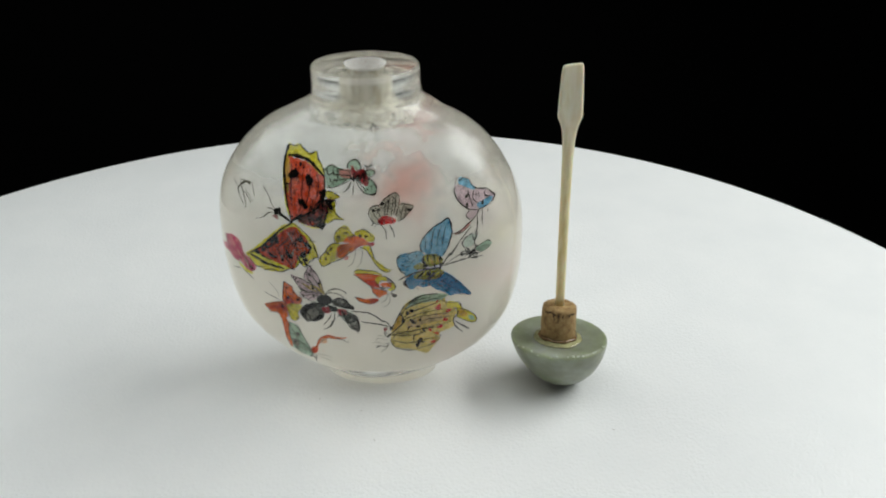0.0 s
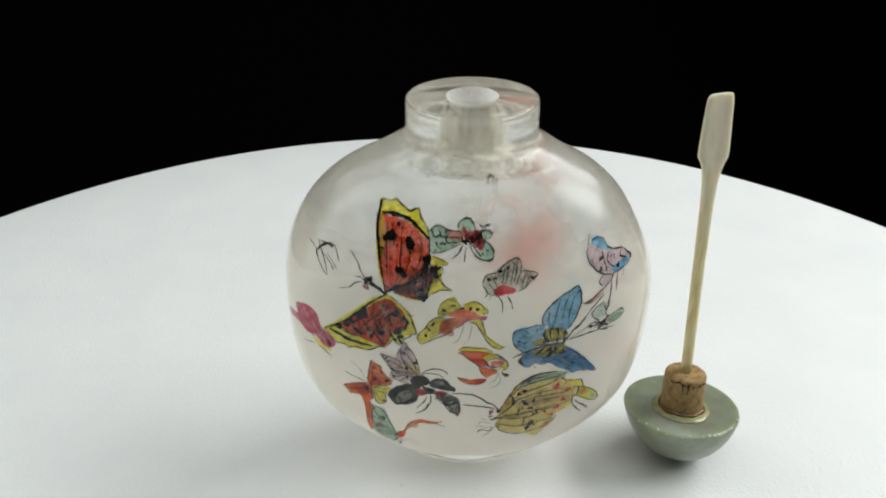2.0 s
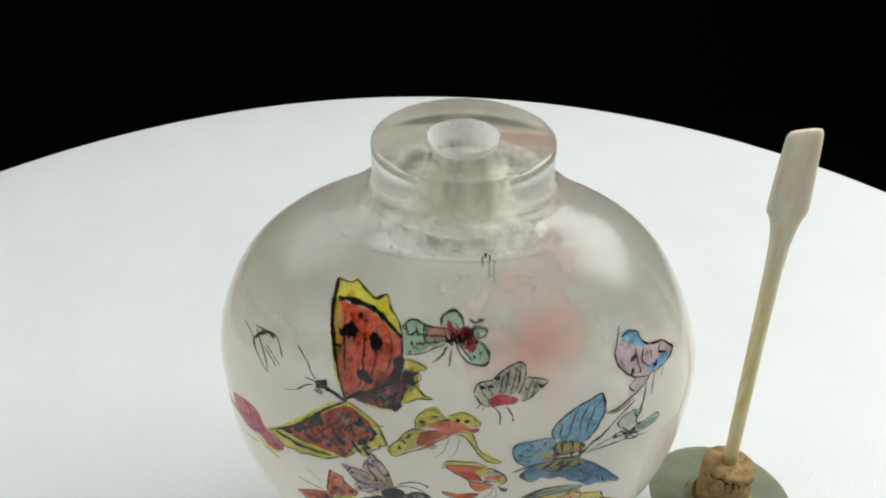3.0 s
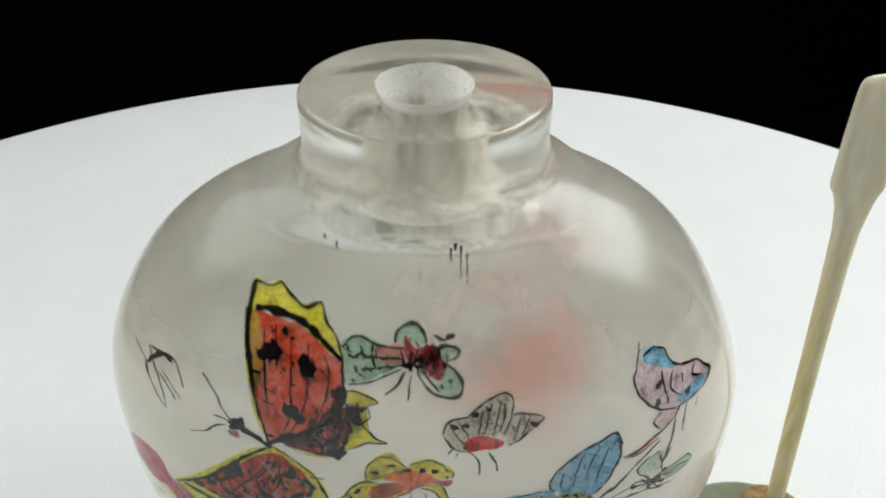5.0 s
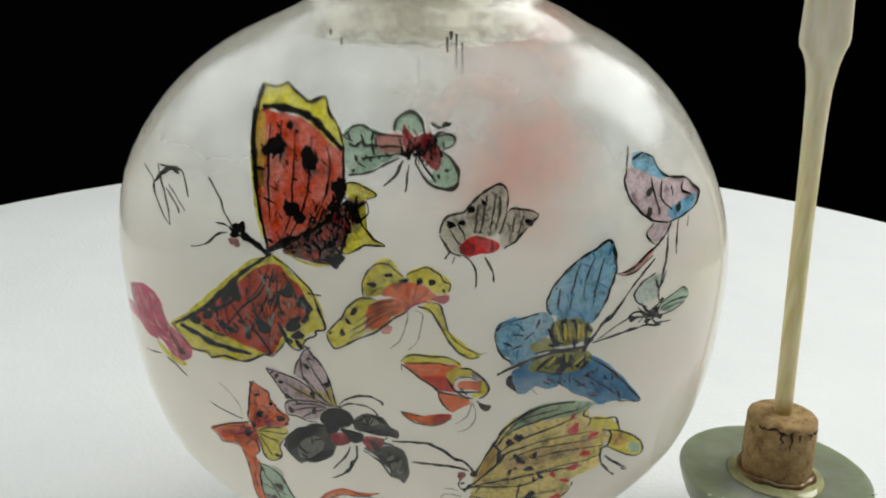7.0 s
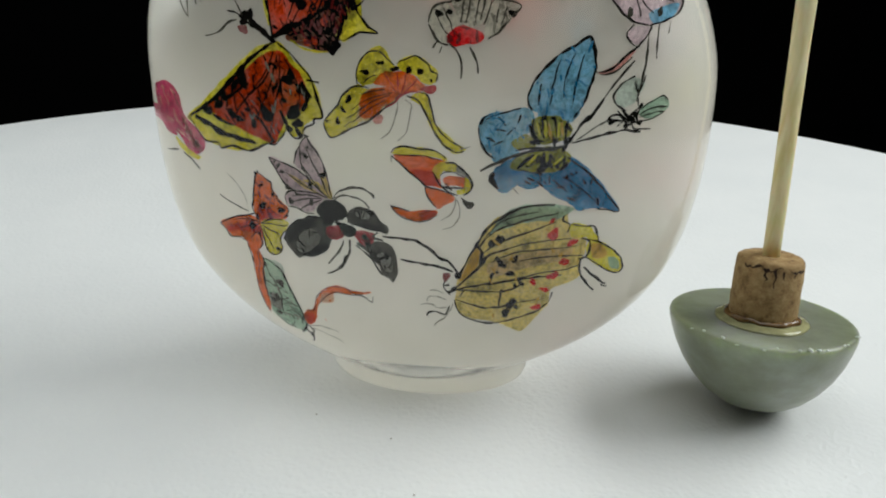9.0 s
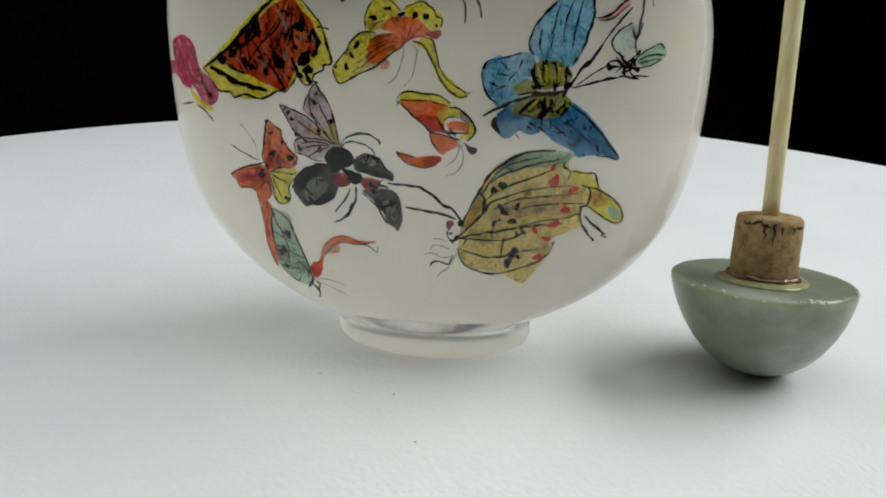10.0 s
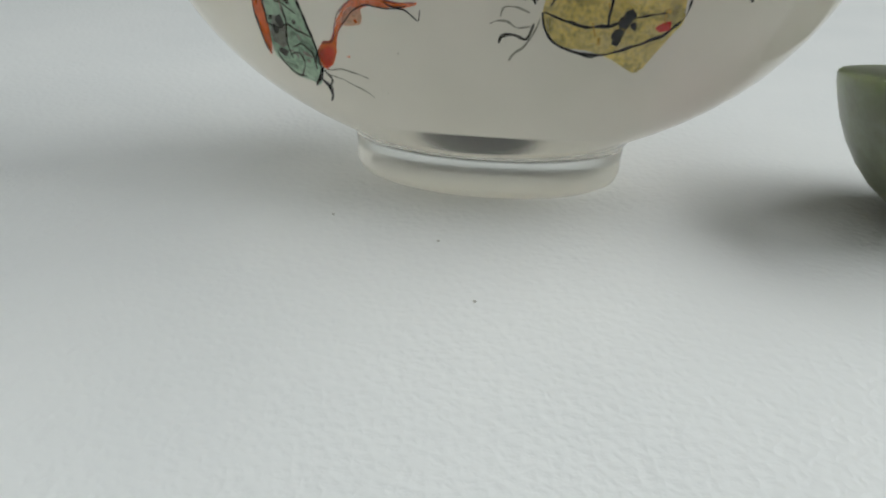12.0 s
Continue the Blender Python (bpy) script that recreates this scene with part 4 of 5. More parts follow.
stroke(art, "ink", 2.1, "61,338 65,344 72,347")
stroke(art, "ink", 2.8, "105,351 101,360 104,373 113,385 125,397 137,404 149,411 154,400 156,387 153,372 148,356 141,344")
stroke(art, "ink", 1.7, "126,393 122,376 120,355")
stroke(art, "ink", 1.7, "138,399 132,380 131,362")
stroke(art, "ink", 1.7, "146,397 142,380 139,357")
stroke(art, "ink", 1.7, "112,373 110,355")
stroke(art, "ink", 2.1, "60,335 62,323 68,313 75,308")
stroke(art, "ink", 1.7, "66,342 73,346 83,349 96,353")
stroke(art, "ink", 1.4, "74,334 84,333")
stroke(art, "ink", 1.4, "73,320 82,324")
stroke(art, "ochre", 2.8, "120,341 124,326")
stroke(art, "ochre", 2.8, "131,341 133,330")
stroke(art, "ink", 2.1, "107,344 109,328 118,324")
stroke(art, "ink", 2.1, "114,344 117,327")
stroke(art, "ink", 2.1, "125,345 129,326")
stroke(art, "ink", 2.1, "137,342 135,328")
stroke(art, "grey_ink", 3.4, "138,321 125,318 111,317 94,312 73,302 63,297")
stroke(art, "ink", 2.1, "93,316 104,318 117,319")
stroke(art, "ink", 2.1, "105,301 112,311")
stroke(art, "ink", 2.1, "127,300 122,312")
dots(art, "ink", "138,325,4.4 118,305,4.4 116,298,3.3 108,323,3.3")
stroke(art, "ink", 2.1, "139,310 153,300 169,285 180,271 190,258 169,262")
stroke(art, "ink", 4.1, "75,296 73,289 79,280")
stroke(art, "ink", 1.7, "95,299 111,296 119,294")
stroke(art, "ink", 1.4, "135,293 156,279 169,266")
stroke(art, "ink", 1.4, "127,290 142,278")
stroke(art, "ink", 3.4, "141,327 149,340 159,350 166,362")
stroke(art, "ink", 2.1, "166,362 175,375 189,392")
stroke(art, "ink", 2.4, "141,323 161,328 183,333 201,331")
stroke(art, "grey_ink", 1.7, "145,326 165,339 172,342")
art = drawing("lilac and blue moth on a thin flowering stem")
wing(art, "lilac", "159,461 169,461 180,455 191,451 203,449 213,446 223,440 228,434 220,426 210,421 198,419 184,422 175,429 166,438 161,450")
wing(art, "light_blue", "164,469 171,471 182,466 187,459 195,453 188,452 177,457 166,463")
wing(art, "light_blue", "198,428 210,433 223,434 220,426 210,421 200,421")
wing(art, "lilac", "184,418 199,417 194,407 187,404 181,412")
wing(art, "rose", "181,397 189,400 179,387 166,381 159,383 171,388")
wing(art, "pale_mint", "191,378 182,374 176,366 177,357 184,352 192,357 198,366 199,374")
wing(art, "mint", "199,352 207,357 217,361 223,357 223,350 216,344 206,342 198,346")
stroke(art, "ink", 2.1, "161,477 160,461 159,452 165,439 177,427 187,421 198,419")
stroke(art, "ink", 2.1, "183,467 188,458 197,452 213,448 221,441 227,435 223,427 213,422 199,419")
stroke(art, "ink", 1.7, "165,468 173,471 183,467")
stroke(art, "ink", 1.7, "181,453 185,441 190,426")
stroke(art, "ink", 1.7, "191,450 191,438 201,428")
stroke(art, "ink", 1.7, "211,447 210,440 219,435")
stroke(art, "ink", 1.4, "200,445 201,438")
dots(art, "grey_ink", "180,444,2.8 181,429,3.9 207,429,2.8")
stroke(art, "ink", 1.7, "185,420 180,413 185,405 192,402")
stroke(art, "ink", 2.4, "201,418 194,407 183,397 173,388 165,384 156,383")
stroke(art, "grey_ink", 1.7, "187,395 176,385 166,381 158,382")
stroke(art, "grey_ink", 2.1, "198,415 199,396 197,376 194,358")
stroke(art, "grey_ink", 1.7, "207,420 207,405 208,392")
stroke(art, "grey_ink", 1.4, "217,421 216,412")
stroke(art, "ink", 2.0, "191,379 180,373 174,363 178,355 187,350")
stroke(art, "ink", 1.8, "196,354 195,363 198,372 200,379")
stroke(art, "ink", 1.6, "196,363 193,369 191,374")
stroke(art, "ink", 2.6, "182,352 187,346 194,342 191,338 185,336")
stroke(art, "ink", 2.4, "170,341 174,346 181,346 187,339 187,334")
stroke(art, "ink", 2.4, "173,339 177,342 184,341 180,337")
stroke(art, "ink", 2.6, "188,344 195,351 199,355 196,346 198,338")
stroke(art, "ink", 2.0, "178,350 185,344 195,340 202,339")
stroke(art, "ink", 1.6, "199,351 207,356 217,361 223,357")
stroke(art, "ink", 1.5, "198,346 209,351 223,352")
stroke(art, "ink", 1.4, "199,344 210,347 220,348")
stroke(art, "ink", 1.6, "200,341 210,342 221,348")
stroke(art, "ink", 1.6, "192,339 196,334 210,333")
dots(art, "ink", "174,341,2.6 189,342,2.6 195,346,2.6 187,337,2.6 199,339,2.6")
art = drawing("orange spotted butterfly with a yellow hind wing")
wing(art, "orange", "-147,281 -144,280 -138,277 -133,273 -132,266 -128,259 -123,254 -118,249 -118,245 -122,238 -130,237 -140,235 -148,232 -152,237 -154,245 -152,259 -150,272")
wing(art, "orange", "-193,224 -184,229 -173,234 -161,237 -153,237 -147,232 -146,225 -148,214 -147,207 -153,201 -160,204 -165,208 -170,212 -181,211 -187,218")
wing(art, "yellow", "-147,231 -140,236 -130,237 -122,237 -119,233 -121,227 -126,222 -128,215 -127,207 -131,200 -138,199 -144,201 -144,208 -146,216 -146,223")
wing(art, "orange", "-165,207 -160,204 -153,201 -150,195 -150,187 -152,177 -151,168 -152,157 -150,147 -149,136 -152,124 -155,129 -157,140 -160,154 -160,169 -160,181 -160,193 -163,200")
wing(art, "orange_red", "-187,220 -175,225 -162,230 -150,229 -148,220 -159,219 -173,219 -182,216")
wing(art, "orange_red", "-149,251 -141,248 -131,244 -125,241 -136,237 -147,234 -150,239")
dots(art, "ink", "-143,270,2.8 -143,250,4.3 -132,262,2.4 -124,247,3.7 -157,227,4.3 -150,237,2.8 -137,248,1.6 -131,206,2.2 -143,204,1.6 -119,242,1.6 -151,220,1.6 -128,261,1.2 -150,259,1.2")
stroke(art, "ink", 1.9, "-147,282 -150,272 -152,259 -154,245 -150,238")
stroke(art, "grey_ink", 1.6, "-146,282 -139,278 -133,273 -132,266 -127,257 -118,249 -119,244 -123,239")
stroke(art, "ink", 1.9, "-193,223 -184,229 -173,234 -160,238 -153,241")
stroke(art, "grey_ink", 1.6, "-193,223 -187,217 -182,211 -171,212 -164,208")
stroke(art, "ink", 1.5, "-148,232 -156,233 -165,233 -177,230")
stroke(art, "ink", 1.5, "-148,231 -159,226 -171,223")
stroke(art, "ink", 1.5, "-147,229 -154,220 -161,213")
stroke(art, "ink", 1.5, "-147,226 -149,217 -148,208 -153,202")
stroke(art, "ink", 1.6, "-147,231 -137,236 -125,237")
stroke(art, "ink", 1.5, "-146,231 -136,232 -124,231 -119,233")
stroke(art, "ink", 1.5, "-146,229 -137,225 -128,222")
stroke(art, "ink", 1.5, "-145,226 -141,216 -136,206")
stroke(art, "ink", 1.5, "-146,225 -145,214 -144,204 -137,199 -130,202 -127,207 -128,216 -124,224 -119,228")
stroke(art, "ink", 1.8, "-149,283 -148,280 -145,284")
stroke(art, "ink", 1.6, "-189,254 -180,249 -170,245 -159,242")
stroke(art, "pale_ink", 1.2, "-178,277 -171,270 -164,262 -161,253 -159,244")
stroke(art, "ink", 1.9, "-150,197 -149,187 -151,176 -151,166 -151,156 -150,147")
stroke(art, "grey_ink", 1.6, "-165,207 -162,199 -161,188 -160,177")
stroke(art, "grey_ink", 1.5, "-160,167 -159,152 -157,139 -155,129 -151,124")
stroke(art, "dark_red", 1.3, "-154,200 -154,188 -156,174 -156,160")
speckle(art, "dark_red", 16, "-147,277 -135,270 -124,250 -138,237 -150,239")
speckle(art, "dark_red", 14, "-189,223 -157,235 -147,229 -152,208 -168,214")
art = drawing("mint wing butterfly with dark spots")
wing(art, "mint", "-149,193 -143,192 -135,187 -129,175 -123,161 -118,144 -113,127 -112,113 -116,104 -123,107 -131,108 -139,113 -145,119 -149,127 -149,136 -150,147 -151,158 -151,171 -150,183")
wing(art, "pale_mint", "-139,191 -130,188 -129,178 -134,182")
wing(art, "smoke", "-144,153 -138,148 -136,139 -141,130 -147,134 -148,144")
stroke(art, "ink", 2.0, "-149,193 -141,190 -133,184 -128,174 -123,159 -117,142 -113,125 -112,114")
stroke(art, "grey_ink", 1.6, "-148,189 -145,177 -140,169 -137,160")
stroke(art, "grey_ink", 1.5, "-150,168 -143,164 -136,161 -127,155")
stroke(art, "grey_ink", 1.6, "-150,147 -142,144 -134,147 -126,143 -116,139")
stroke(art, "grey_ink", 1.5, "-137,160 -135,149 -137,135 -134,123")
stroke(art, "grey_ink", 1.5, "-132,131 -125,134 -117,126 -116,116")
stroke(art, "grey_ink", 1.5, "-136,125 -128,127 -125,119 -130,109")
stroke(art, "grey_ink", 1.5, "-147,128 -142,118 -134,111 -125,110")
dots(art, "charcoal", "-134,167,4.3 -140,149,3.7 -141,127,4.0 -132,163,2.2 -144,143,2.8 -147,151,1.8 -129,149,1.6")
dots(art, "ink", "-134,169,2.2 -140,150,1.6 -141,125,1.8")
stroke(art, "ink", 3.2, "-111,118 -114,111 -119,103")
stroke(art, "ink", 2.8, "-114,111 -108,103 -107,97 -109,92")
stroke(art, "grey_ink", 2.0, "-110,116 -105,110 -107,105")
speckle(art, "smoke", 10, "-148,168 -127,155 -116,124 -137,112 -147,134")
art = drawing("red and orange curling tail")
wing(art, "orange", "-113,131 -108,137 -103,138 -99,147 -96,156 -90,164 -82,169 -73,171 -65,168 -55,167 -42,167 -42,165 -54,163 -64,162 -73,164 -83,159 -91,152 -96,145 -98,134 -102,122 -109,117 -113,121")
wing(art, "orange_red", "-112,128 -106,134 -101,132 -103,122 -109,117")
wing(art, "pale_orange", "-94,154 -86,162 -79,161 -80,151 -86,150 -92,150")
stroke(art, "dark_red", 1.3, "-109,136 -101,139 -97,154 -90,163 -81,170 -70,171 -58,167 -42,167")
stroke(art, "ink", 1.2, "-96,145 -86,159 -74,164 -62,163 -50,163 -43,158 -39,156 -38,163")
stroke(art, "ink", 1.1, "-113,131 -115,124 -111,117")
stroke(art, "ink", 1.2, "-63,167 -56,164 -47,165")
stroke(art, "pale_ink", 1.3, "-108,117 -97,118 -86,116 -77,113")
stroke(art, "pale_ink", 1.3, "-108,114 -96,110 -84,105 -74,99")
dots(art, "orange", "-90,128,1.0 -99,131,1.0 -83,153,1.5")
dots(art, "pale_ink", "-67,105,0.5 -63,103,0.5 -54,133,0.5")
art = drawing("pale lilac spotted moth")
wing(art, "lilac", "-133,298 -126,297 -118,293 -109,290 -102,285 -92,278 -84,269 -78,264 -83,262 -96,268 -107,268 -115,270 -120,276 -125,282 -130,290")
wing(art, "lilac", "-108,294 -106,304 -101,312 -96,320 -91,314 -85,305 -81,297 -78,287 -76,276 -74,264 -78,262 -84,271 -91,279 -99,286 -105,289")
wing(art, "lilac", "-120,261 -115,266 -106,268 -96,268 -87,265 -82,262 -88,255 -92,248 -100,247 -108,251 -117,253")
wing(art, "tan", "-78,263 -90,273 -99,277 -100,279 -87,278 -82,273 -84,282 -82,287 -77,277 -74,264")
wing(art, "pale_ochre", "-115,283 -105,279 -90,270 -79,263 -91,267 -103,272")
stroke(art, "ink", 1.6, "-133,298 -125,296 -114,292 -101,285 -90,275 -78,264")
stroke(art, "ink", 1.6, "-133,298 -128,290 -123,280 -116,271 -106,268 -91,267 -79,263")
stroke(art, "ink", 2.1, "-96,321 -91,313 -85,304 -80,294 -77,280 -74,263")
stroke(art, "grey_ink", 1.5, "-96,319 -101,313 -102,302 -101,292 -95,281")
stroke(art, "grey_ink", 1.5, "-108,294 -106,304 -102,310")
stroke(art, "grey_ink", 1.5, "-120,261 -115,267 -105,268")
stroke(art, "grey_ink", 1.6, "-120,261 -117,253 -108,251 -100,247 -92,247")
stroke(art, "grey_ink", 1.4, "-97,311 -91,297 -83,281 -76,263")
stroke(art, "grey_ink", 1.4, "-100,291 -90,278 -78,263")
stroke(art, "grey_ink", 1.4, "-117,285 -103,276 -79,263")
stroke(art, "grey_ink", 1.4, "-114,256 -99,261 -83,262")
stroke(art, "grey_ink", 1.4, "-105,251 -94,257 -83,261")
stroke(art, "grey_ink", 1.4, "-112,262 -99,265 -85,263")
stroke(art, "ink", 2.5, "-97,322 -96,320 -93,320")
dots(art, "charcoal", "-97,302,3.0 -100,290,2.2 -94,275,3.4 -81,285,4.3 -95,310,1.6 -116,271,2.8 -124,291,2.4 -121,285,2.4 -108,265,2.2 -114,257,3.4 -94,258,3.0 -85,254,1.8 -128,294,1.2")
dots(art, "ink", "-97,301,1.6 -94,275,2.2 -81,285,2.4 -123,291,1.2 -121,285,1.2")
art = drawing("black bug-like moth with red patches")
wing(art, "charcoal", "-124,217 -121,227 -115,233 -106,239 -99,242 -90,244 -82,242 -76,237 -74,228 -78,218 -82,210 -89,205 -100,202 -110,198 -116,204 -121,210")
wing(art, "ink", "-89,251 -85,258 -77,262 -68,261 -62,256 -60,250 -64,243 -73,240 -82,242 -87,244")
wing(art, "charcoal", "-61,246 -57,253 -49,256 -39,255 -33,252 -28,243 -22,238 -22,231 -31,232 -40,235 -50,237 -58,239")
wing(art, "charcoal", "-52,218 -45,220 -37,223 -26,222 -20,219 -15,210 -13,191 -17,180 -22,185 -29,188 -31,195 -36,203 -42,211")
wing(art, "ink", "-120,222 -114,231 -106,237 -100,241 -93,242 -96,233 -104,229 -110,223 -117,214 -121,213")
wing(art, "smoke", "-108,223 -98,231 -90,227 -88,219 -96,207 -107,205 -113,211")
wing(art, "smoke", "-50,253 -41,253 -38,248 -45,244 -51,246")
wing(art, "smoke", "-32,210 -23,211 -18,202 -20,191 -26,194 -30,200")
wing(art, "ink", "-107,203 -97,209 -87,216 -79,216 -82,209 -90,204 -101,201")
wing(art, "ink", "-56,242 -47,241 -38,240 -28,237 -24,232 -36,234 -51,237")
wing(art, "crimson", "-81,233 -74,236 -66,235 -63,230 -65,225 -72,222 -78,223 -81,227")
wing(art, "crimson", "-53,229 -46,233 -39,233 -34,229 -37,221 -44,217 -49,220 -52,224")
wing(art, "ink", "-66,239 -58,238 -52,235 -51,229 -57,226 -64,228 -67,233")
speckle(art, "ink", 24, "-120,219 -106,236 -80,239 -79,219 -107,203")
speckle(art, "ink", 16, "-59,246 -40,255 -25,239 -39,235")
speckle(art, "ink", 22, "-45,218 -24,219 -15,198 -28,191")
stroke(art, "ink", 2.8, "-124,217 -115,233 -101,241 -87,243 -77,237")
stroke(art, "ink", 2.2, "-61,246 -50,253 -39,253 -30,244 -23,233")
stroke(art, "ink", 2.5, "-31,232 -36,227 -26,224")
stroke(art, "ink", 2.0, "-53,218 -42,209 -35,200 -29,188")
stroke(art, "ink", 3.0, "-36,204 -28,206 -19,209")
stroke(art, "dark_red", 2.0, "-81,229 -73,225 -64,232")
stroke(art, "dark_red", 2.0, "-52,228 -43,223 -35,227")
stroke(art, "grey_ink", 2.5, "-73,263 -66,271 -54,275 -43,274 -36,270 -34,266")
stroke(art, "grey_ink", 1.8, "-72,262 -64,267 -52,266 -44,262 -38,256")
stroke(art, "grey_ink", 2.2, "-65,222 -67,214 -73,206 -81,196")
stroke(art, "grey_ink", 2.8, "-59,223 -59,211 -63,200 -71,191 -83,185")
stroke(art, "ink", 3.0, "-62,206 -66,197 -71,192")
stroke(art, "ink", 8.8, "-71,241 -62,233 -52,231")
stroke(art, "ink", 7.5, "-74,238 -80,243 -84,250")
stroke(art, "ink", 6.2, "-46,229 -42,224 -40,217")
stroke(art, "charcoal", 6.0, "-60,241 -52,244 -46,244")
art = drawing("tan butterfly with black veins and red dots")
wing(art, "tan", "43,176 46,192 53,208 60,223 68,239 77,250 92,259 107,263 127,264 142,258 146,246 162,229 161,213 155,206 159,192 145,184 132,177 132,163 122,149 108,128 93,134 77,141 61,143 49,148 42,161")
wing(art, "mint", "85,255 97,263 114,266 131,266 149,262 142,256 133,251 118,250 103,248 90,243 79,239 73,236")
wing(art, "yellow", "147,247 163,245 170,238 174,230 165,230 161,233 149,234")
wing(art, "yellow", "165,229 175,228 186,221 197,209 200,196 196,192 186,195 172,206 164,214")
wing(art, "ochre", "167,225 176,225 183,216 180,210 170,212")
wing(art, "mint", "185,210 194,208 197,197 188,199")
wing(art, "ochre", "46,186 53,202 60,220 66,220 64,205 55,192")
wing(art, "pale_ochre", "73,205 99,216 132,222 150,223 146,212 110,203 79,192")
stroke(art, "ink", 3.0, "45,189 54,210 62,226 70,240 80,250 95,260 112,265 131,266")
stroke(art, "ink", 2.2, "42,165 47,150 61,142 79,139 98,144 119,153 132,165 135,176")
stroke(art, "ink", 2.0, "64,223 78,239 98,248 117,254 135,258")
stroke(art, "ink", 1.6, "67,228 80,246 97,255 117,259")
stroke(art, "ink", 2.1, "68,217 81,228 98,235 118,243 133,249")
stroke(art, "ink", 2.8, "40,176 53,189 64,202 73,214 82,219 104,227")
stroke(art, "grey_ink", 1.8, "104,227 124,231 149,233")
stroke(art, "grey_ink", 1.8, "76,208 99,219 124,222 155,225")
stroke(art, "grey_ink", 1.8, "102,210 125,214 143,215 161,215")
stroke(art, "grey_ink", 1.8, "100,191 121,197 141,200 157,204")
stroke(art, "ink", 2.8, "41,176 61,182 82,186 105,191 123,193 142,195")
stroke(art, "ink", 2.2, "42,177 69,176 90,177 107,185")
stroke(art, "ink", 2.1, "43,165 58,161 66,158 83,158 100,164 122,168")
stroke(art, "ink", 2.1, "87,179 85,168 85,159")
stroke(art, "ink", 3.8, "76,186 77,195 83,198")
stroke(art, "ink", 3.2, "62,224 67,217 66,203 72,214")
stroke(art, "ink", 2.0, "42,177 50,176 47,169")
stroke(art, "ink", 1.9, "141,256 140,251 146,246 145,239")
stroke(art, "ink", 1.9, "148,247 161,244 169,244 173,234 174,229")
stroke(art, "ink", 2.2, "163,231 175,228 187,220 197,209 200,197 194,193 183,198 164,213")
stroke(art, "ink", 2.2, "158,233 165,229 167,221 164,214 157,211")
stroke(art, "ink", 2.5, "159,211 159,199 164,188 174,175")
stroke(art, "ink", 2.8, "163,202 173,192 185,181")
stroke(art, "ink", 2.5, "183,184 181,180 186,178")
dots(art, "ink", "82,230,4.6 76,227,3.7 86,232,3.0 85,206,3.4 81,212,2.2 98,211,4.0 95,196,4.0 105,186,3.4 99,183,2.4 95,161,4.9 91,152,3.7 98,166,3.7 101,159,2.4 89,204,2.2")
stroke(art, "ink", 5.0, "73,227 81,228 88,232")
stroke(art, "ink", 4.5, "81,214 85,207 89,203")
stroke(art, "ink", 5.2, "90,146 94,157 99,166")
dots(art, "red", "132,237,5.2 150,229,4.6 145,209,4.3 136,195,5.2 116,188,3.7 128,179,4.0 120,159,4.6 130,251,3.0 131,193,2.8 147,227,2.4")
dots(art, "dark_red", "34,190,4.6")
dots(art, "ink", "41,177,3.4 44,192,2.8 38,174,2.4 35,181,1.8")
stroke(art, "ink", 3.2, "47,189 42,199 35,207 27,210 17,219 4,226 -14,228 -27,229")
stroke(art, "ink", 3.2, "40,196 29,200 11,203 -10,206")
stroke(art, "ink", 2.2, "33,189 32,179 37,170")
stroke(art, "pale_ink", 1.4, "31,172 24,175 18,175")
stroke(art, "pale_ink", 1.5, "34,165 25,168 17,167 15,161")
stroke(art, "pale_ink", 1.5, "35,156 26,155 19,159 8,157")
stroke(art, "grey_ink", 2.2, "37,158 33,148 25,150 17,149 15,144")
stroke(art, "pale_ink", 1.6, "41,161 34,146 26,138 22,133")
speckle(art, "ochre", 22, "50,172 68,228 128,248 150,223 132,177 111,146 58,146")
for art in DRAWINGS:
    colours = sorted(art.lines, key=lambda c: len(art.lines[c]))
    main = colours[-1]
    ob = part(art.name, line_mesh(art.lines[main], 0.034), PAINTS[main], bottle, art.label)
    for k, colour in enumerate(colours[:-1]):
        part("brushwork", line_mesh(art.lines[colour], 0.036 + 0.002 * k), PAINTS[colour], ob)
    for k, (colour, outline) in enumerate(art.fills):
        part("wing", flat_fill(bmesh.new(), outline, 0.012 + 0.0016 * k), PAINTS[colour], ob)

# ---- the paper label under the foot ----
bm = bmesh.new()
bmesh.ops.create_grid(bm, x_segments=6, y_segments=4, size=0.5, matrix=Matrix.Translation((0.0, -0.0002, 0.00035)) @ Matrix.Diagonal((0.0150, 0.0074, 1, 1)))
label = part("paper_label", bm, LABEL, bottle, "yellow paper label with black print under the foot", False)
bm = bmesh.new()
for pts in (((-4.6, 0), (-2.6, 2.6), (1.0, 2.6), (0.2, 1.2), (-0.2, 0)), ((0.5, 0), (1.6, 2.6), (4.4, 2.6), (4.2, 1.5), (4.9, 0))):
    bm.faces.new([bm.verts.new((x * 0.001, z * -0.001 - 0.0004, 0.00027)) for x, z in pts])
for a, b in (((-6.4, -0.6), (6.0, -0.6)), ((-6.4, 3.0), (5.6, 3.0)), ((-6.4, -0.6), (-6.4, 3.0)), ((5.6, 3.0), (7.0, 1.8)), ((7.0, 1.8), (6.0, -0.6)), ((-6.2, -0.4), (-3.2, 2.8))):
    d = Vector((b[0] - a[0], b[1] - a[1])).normalized() * 0.12
    bm.faces.new([bm.verts.new((x * 0.001, z * -0.001 - 0.0004, 0.00029)) for x, z in ((a[0] - d.y, a[1] + d.x), (a[0] + d.y, a[1] - d.x), (b[0] + d.y, b[1] - d.x), (b[0] - d.y, b[1] + d.x))])
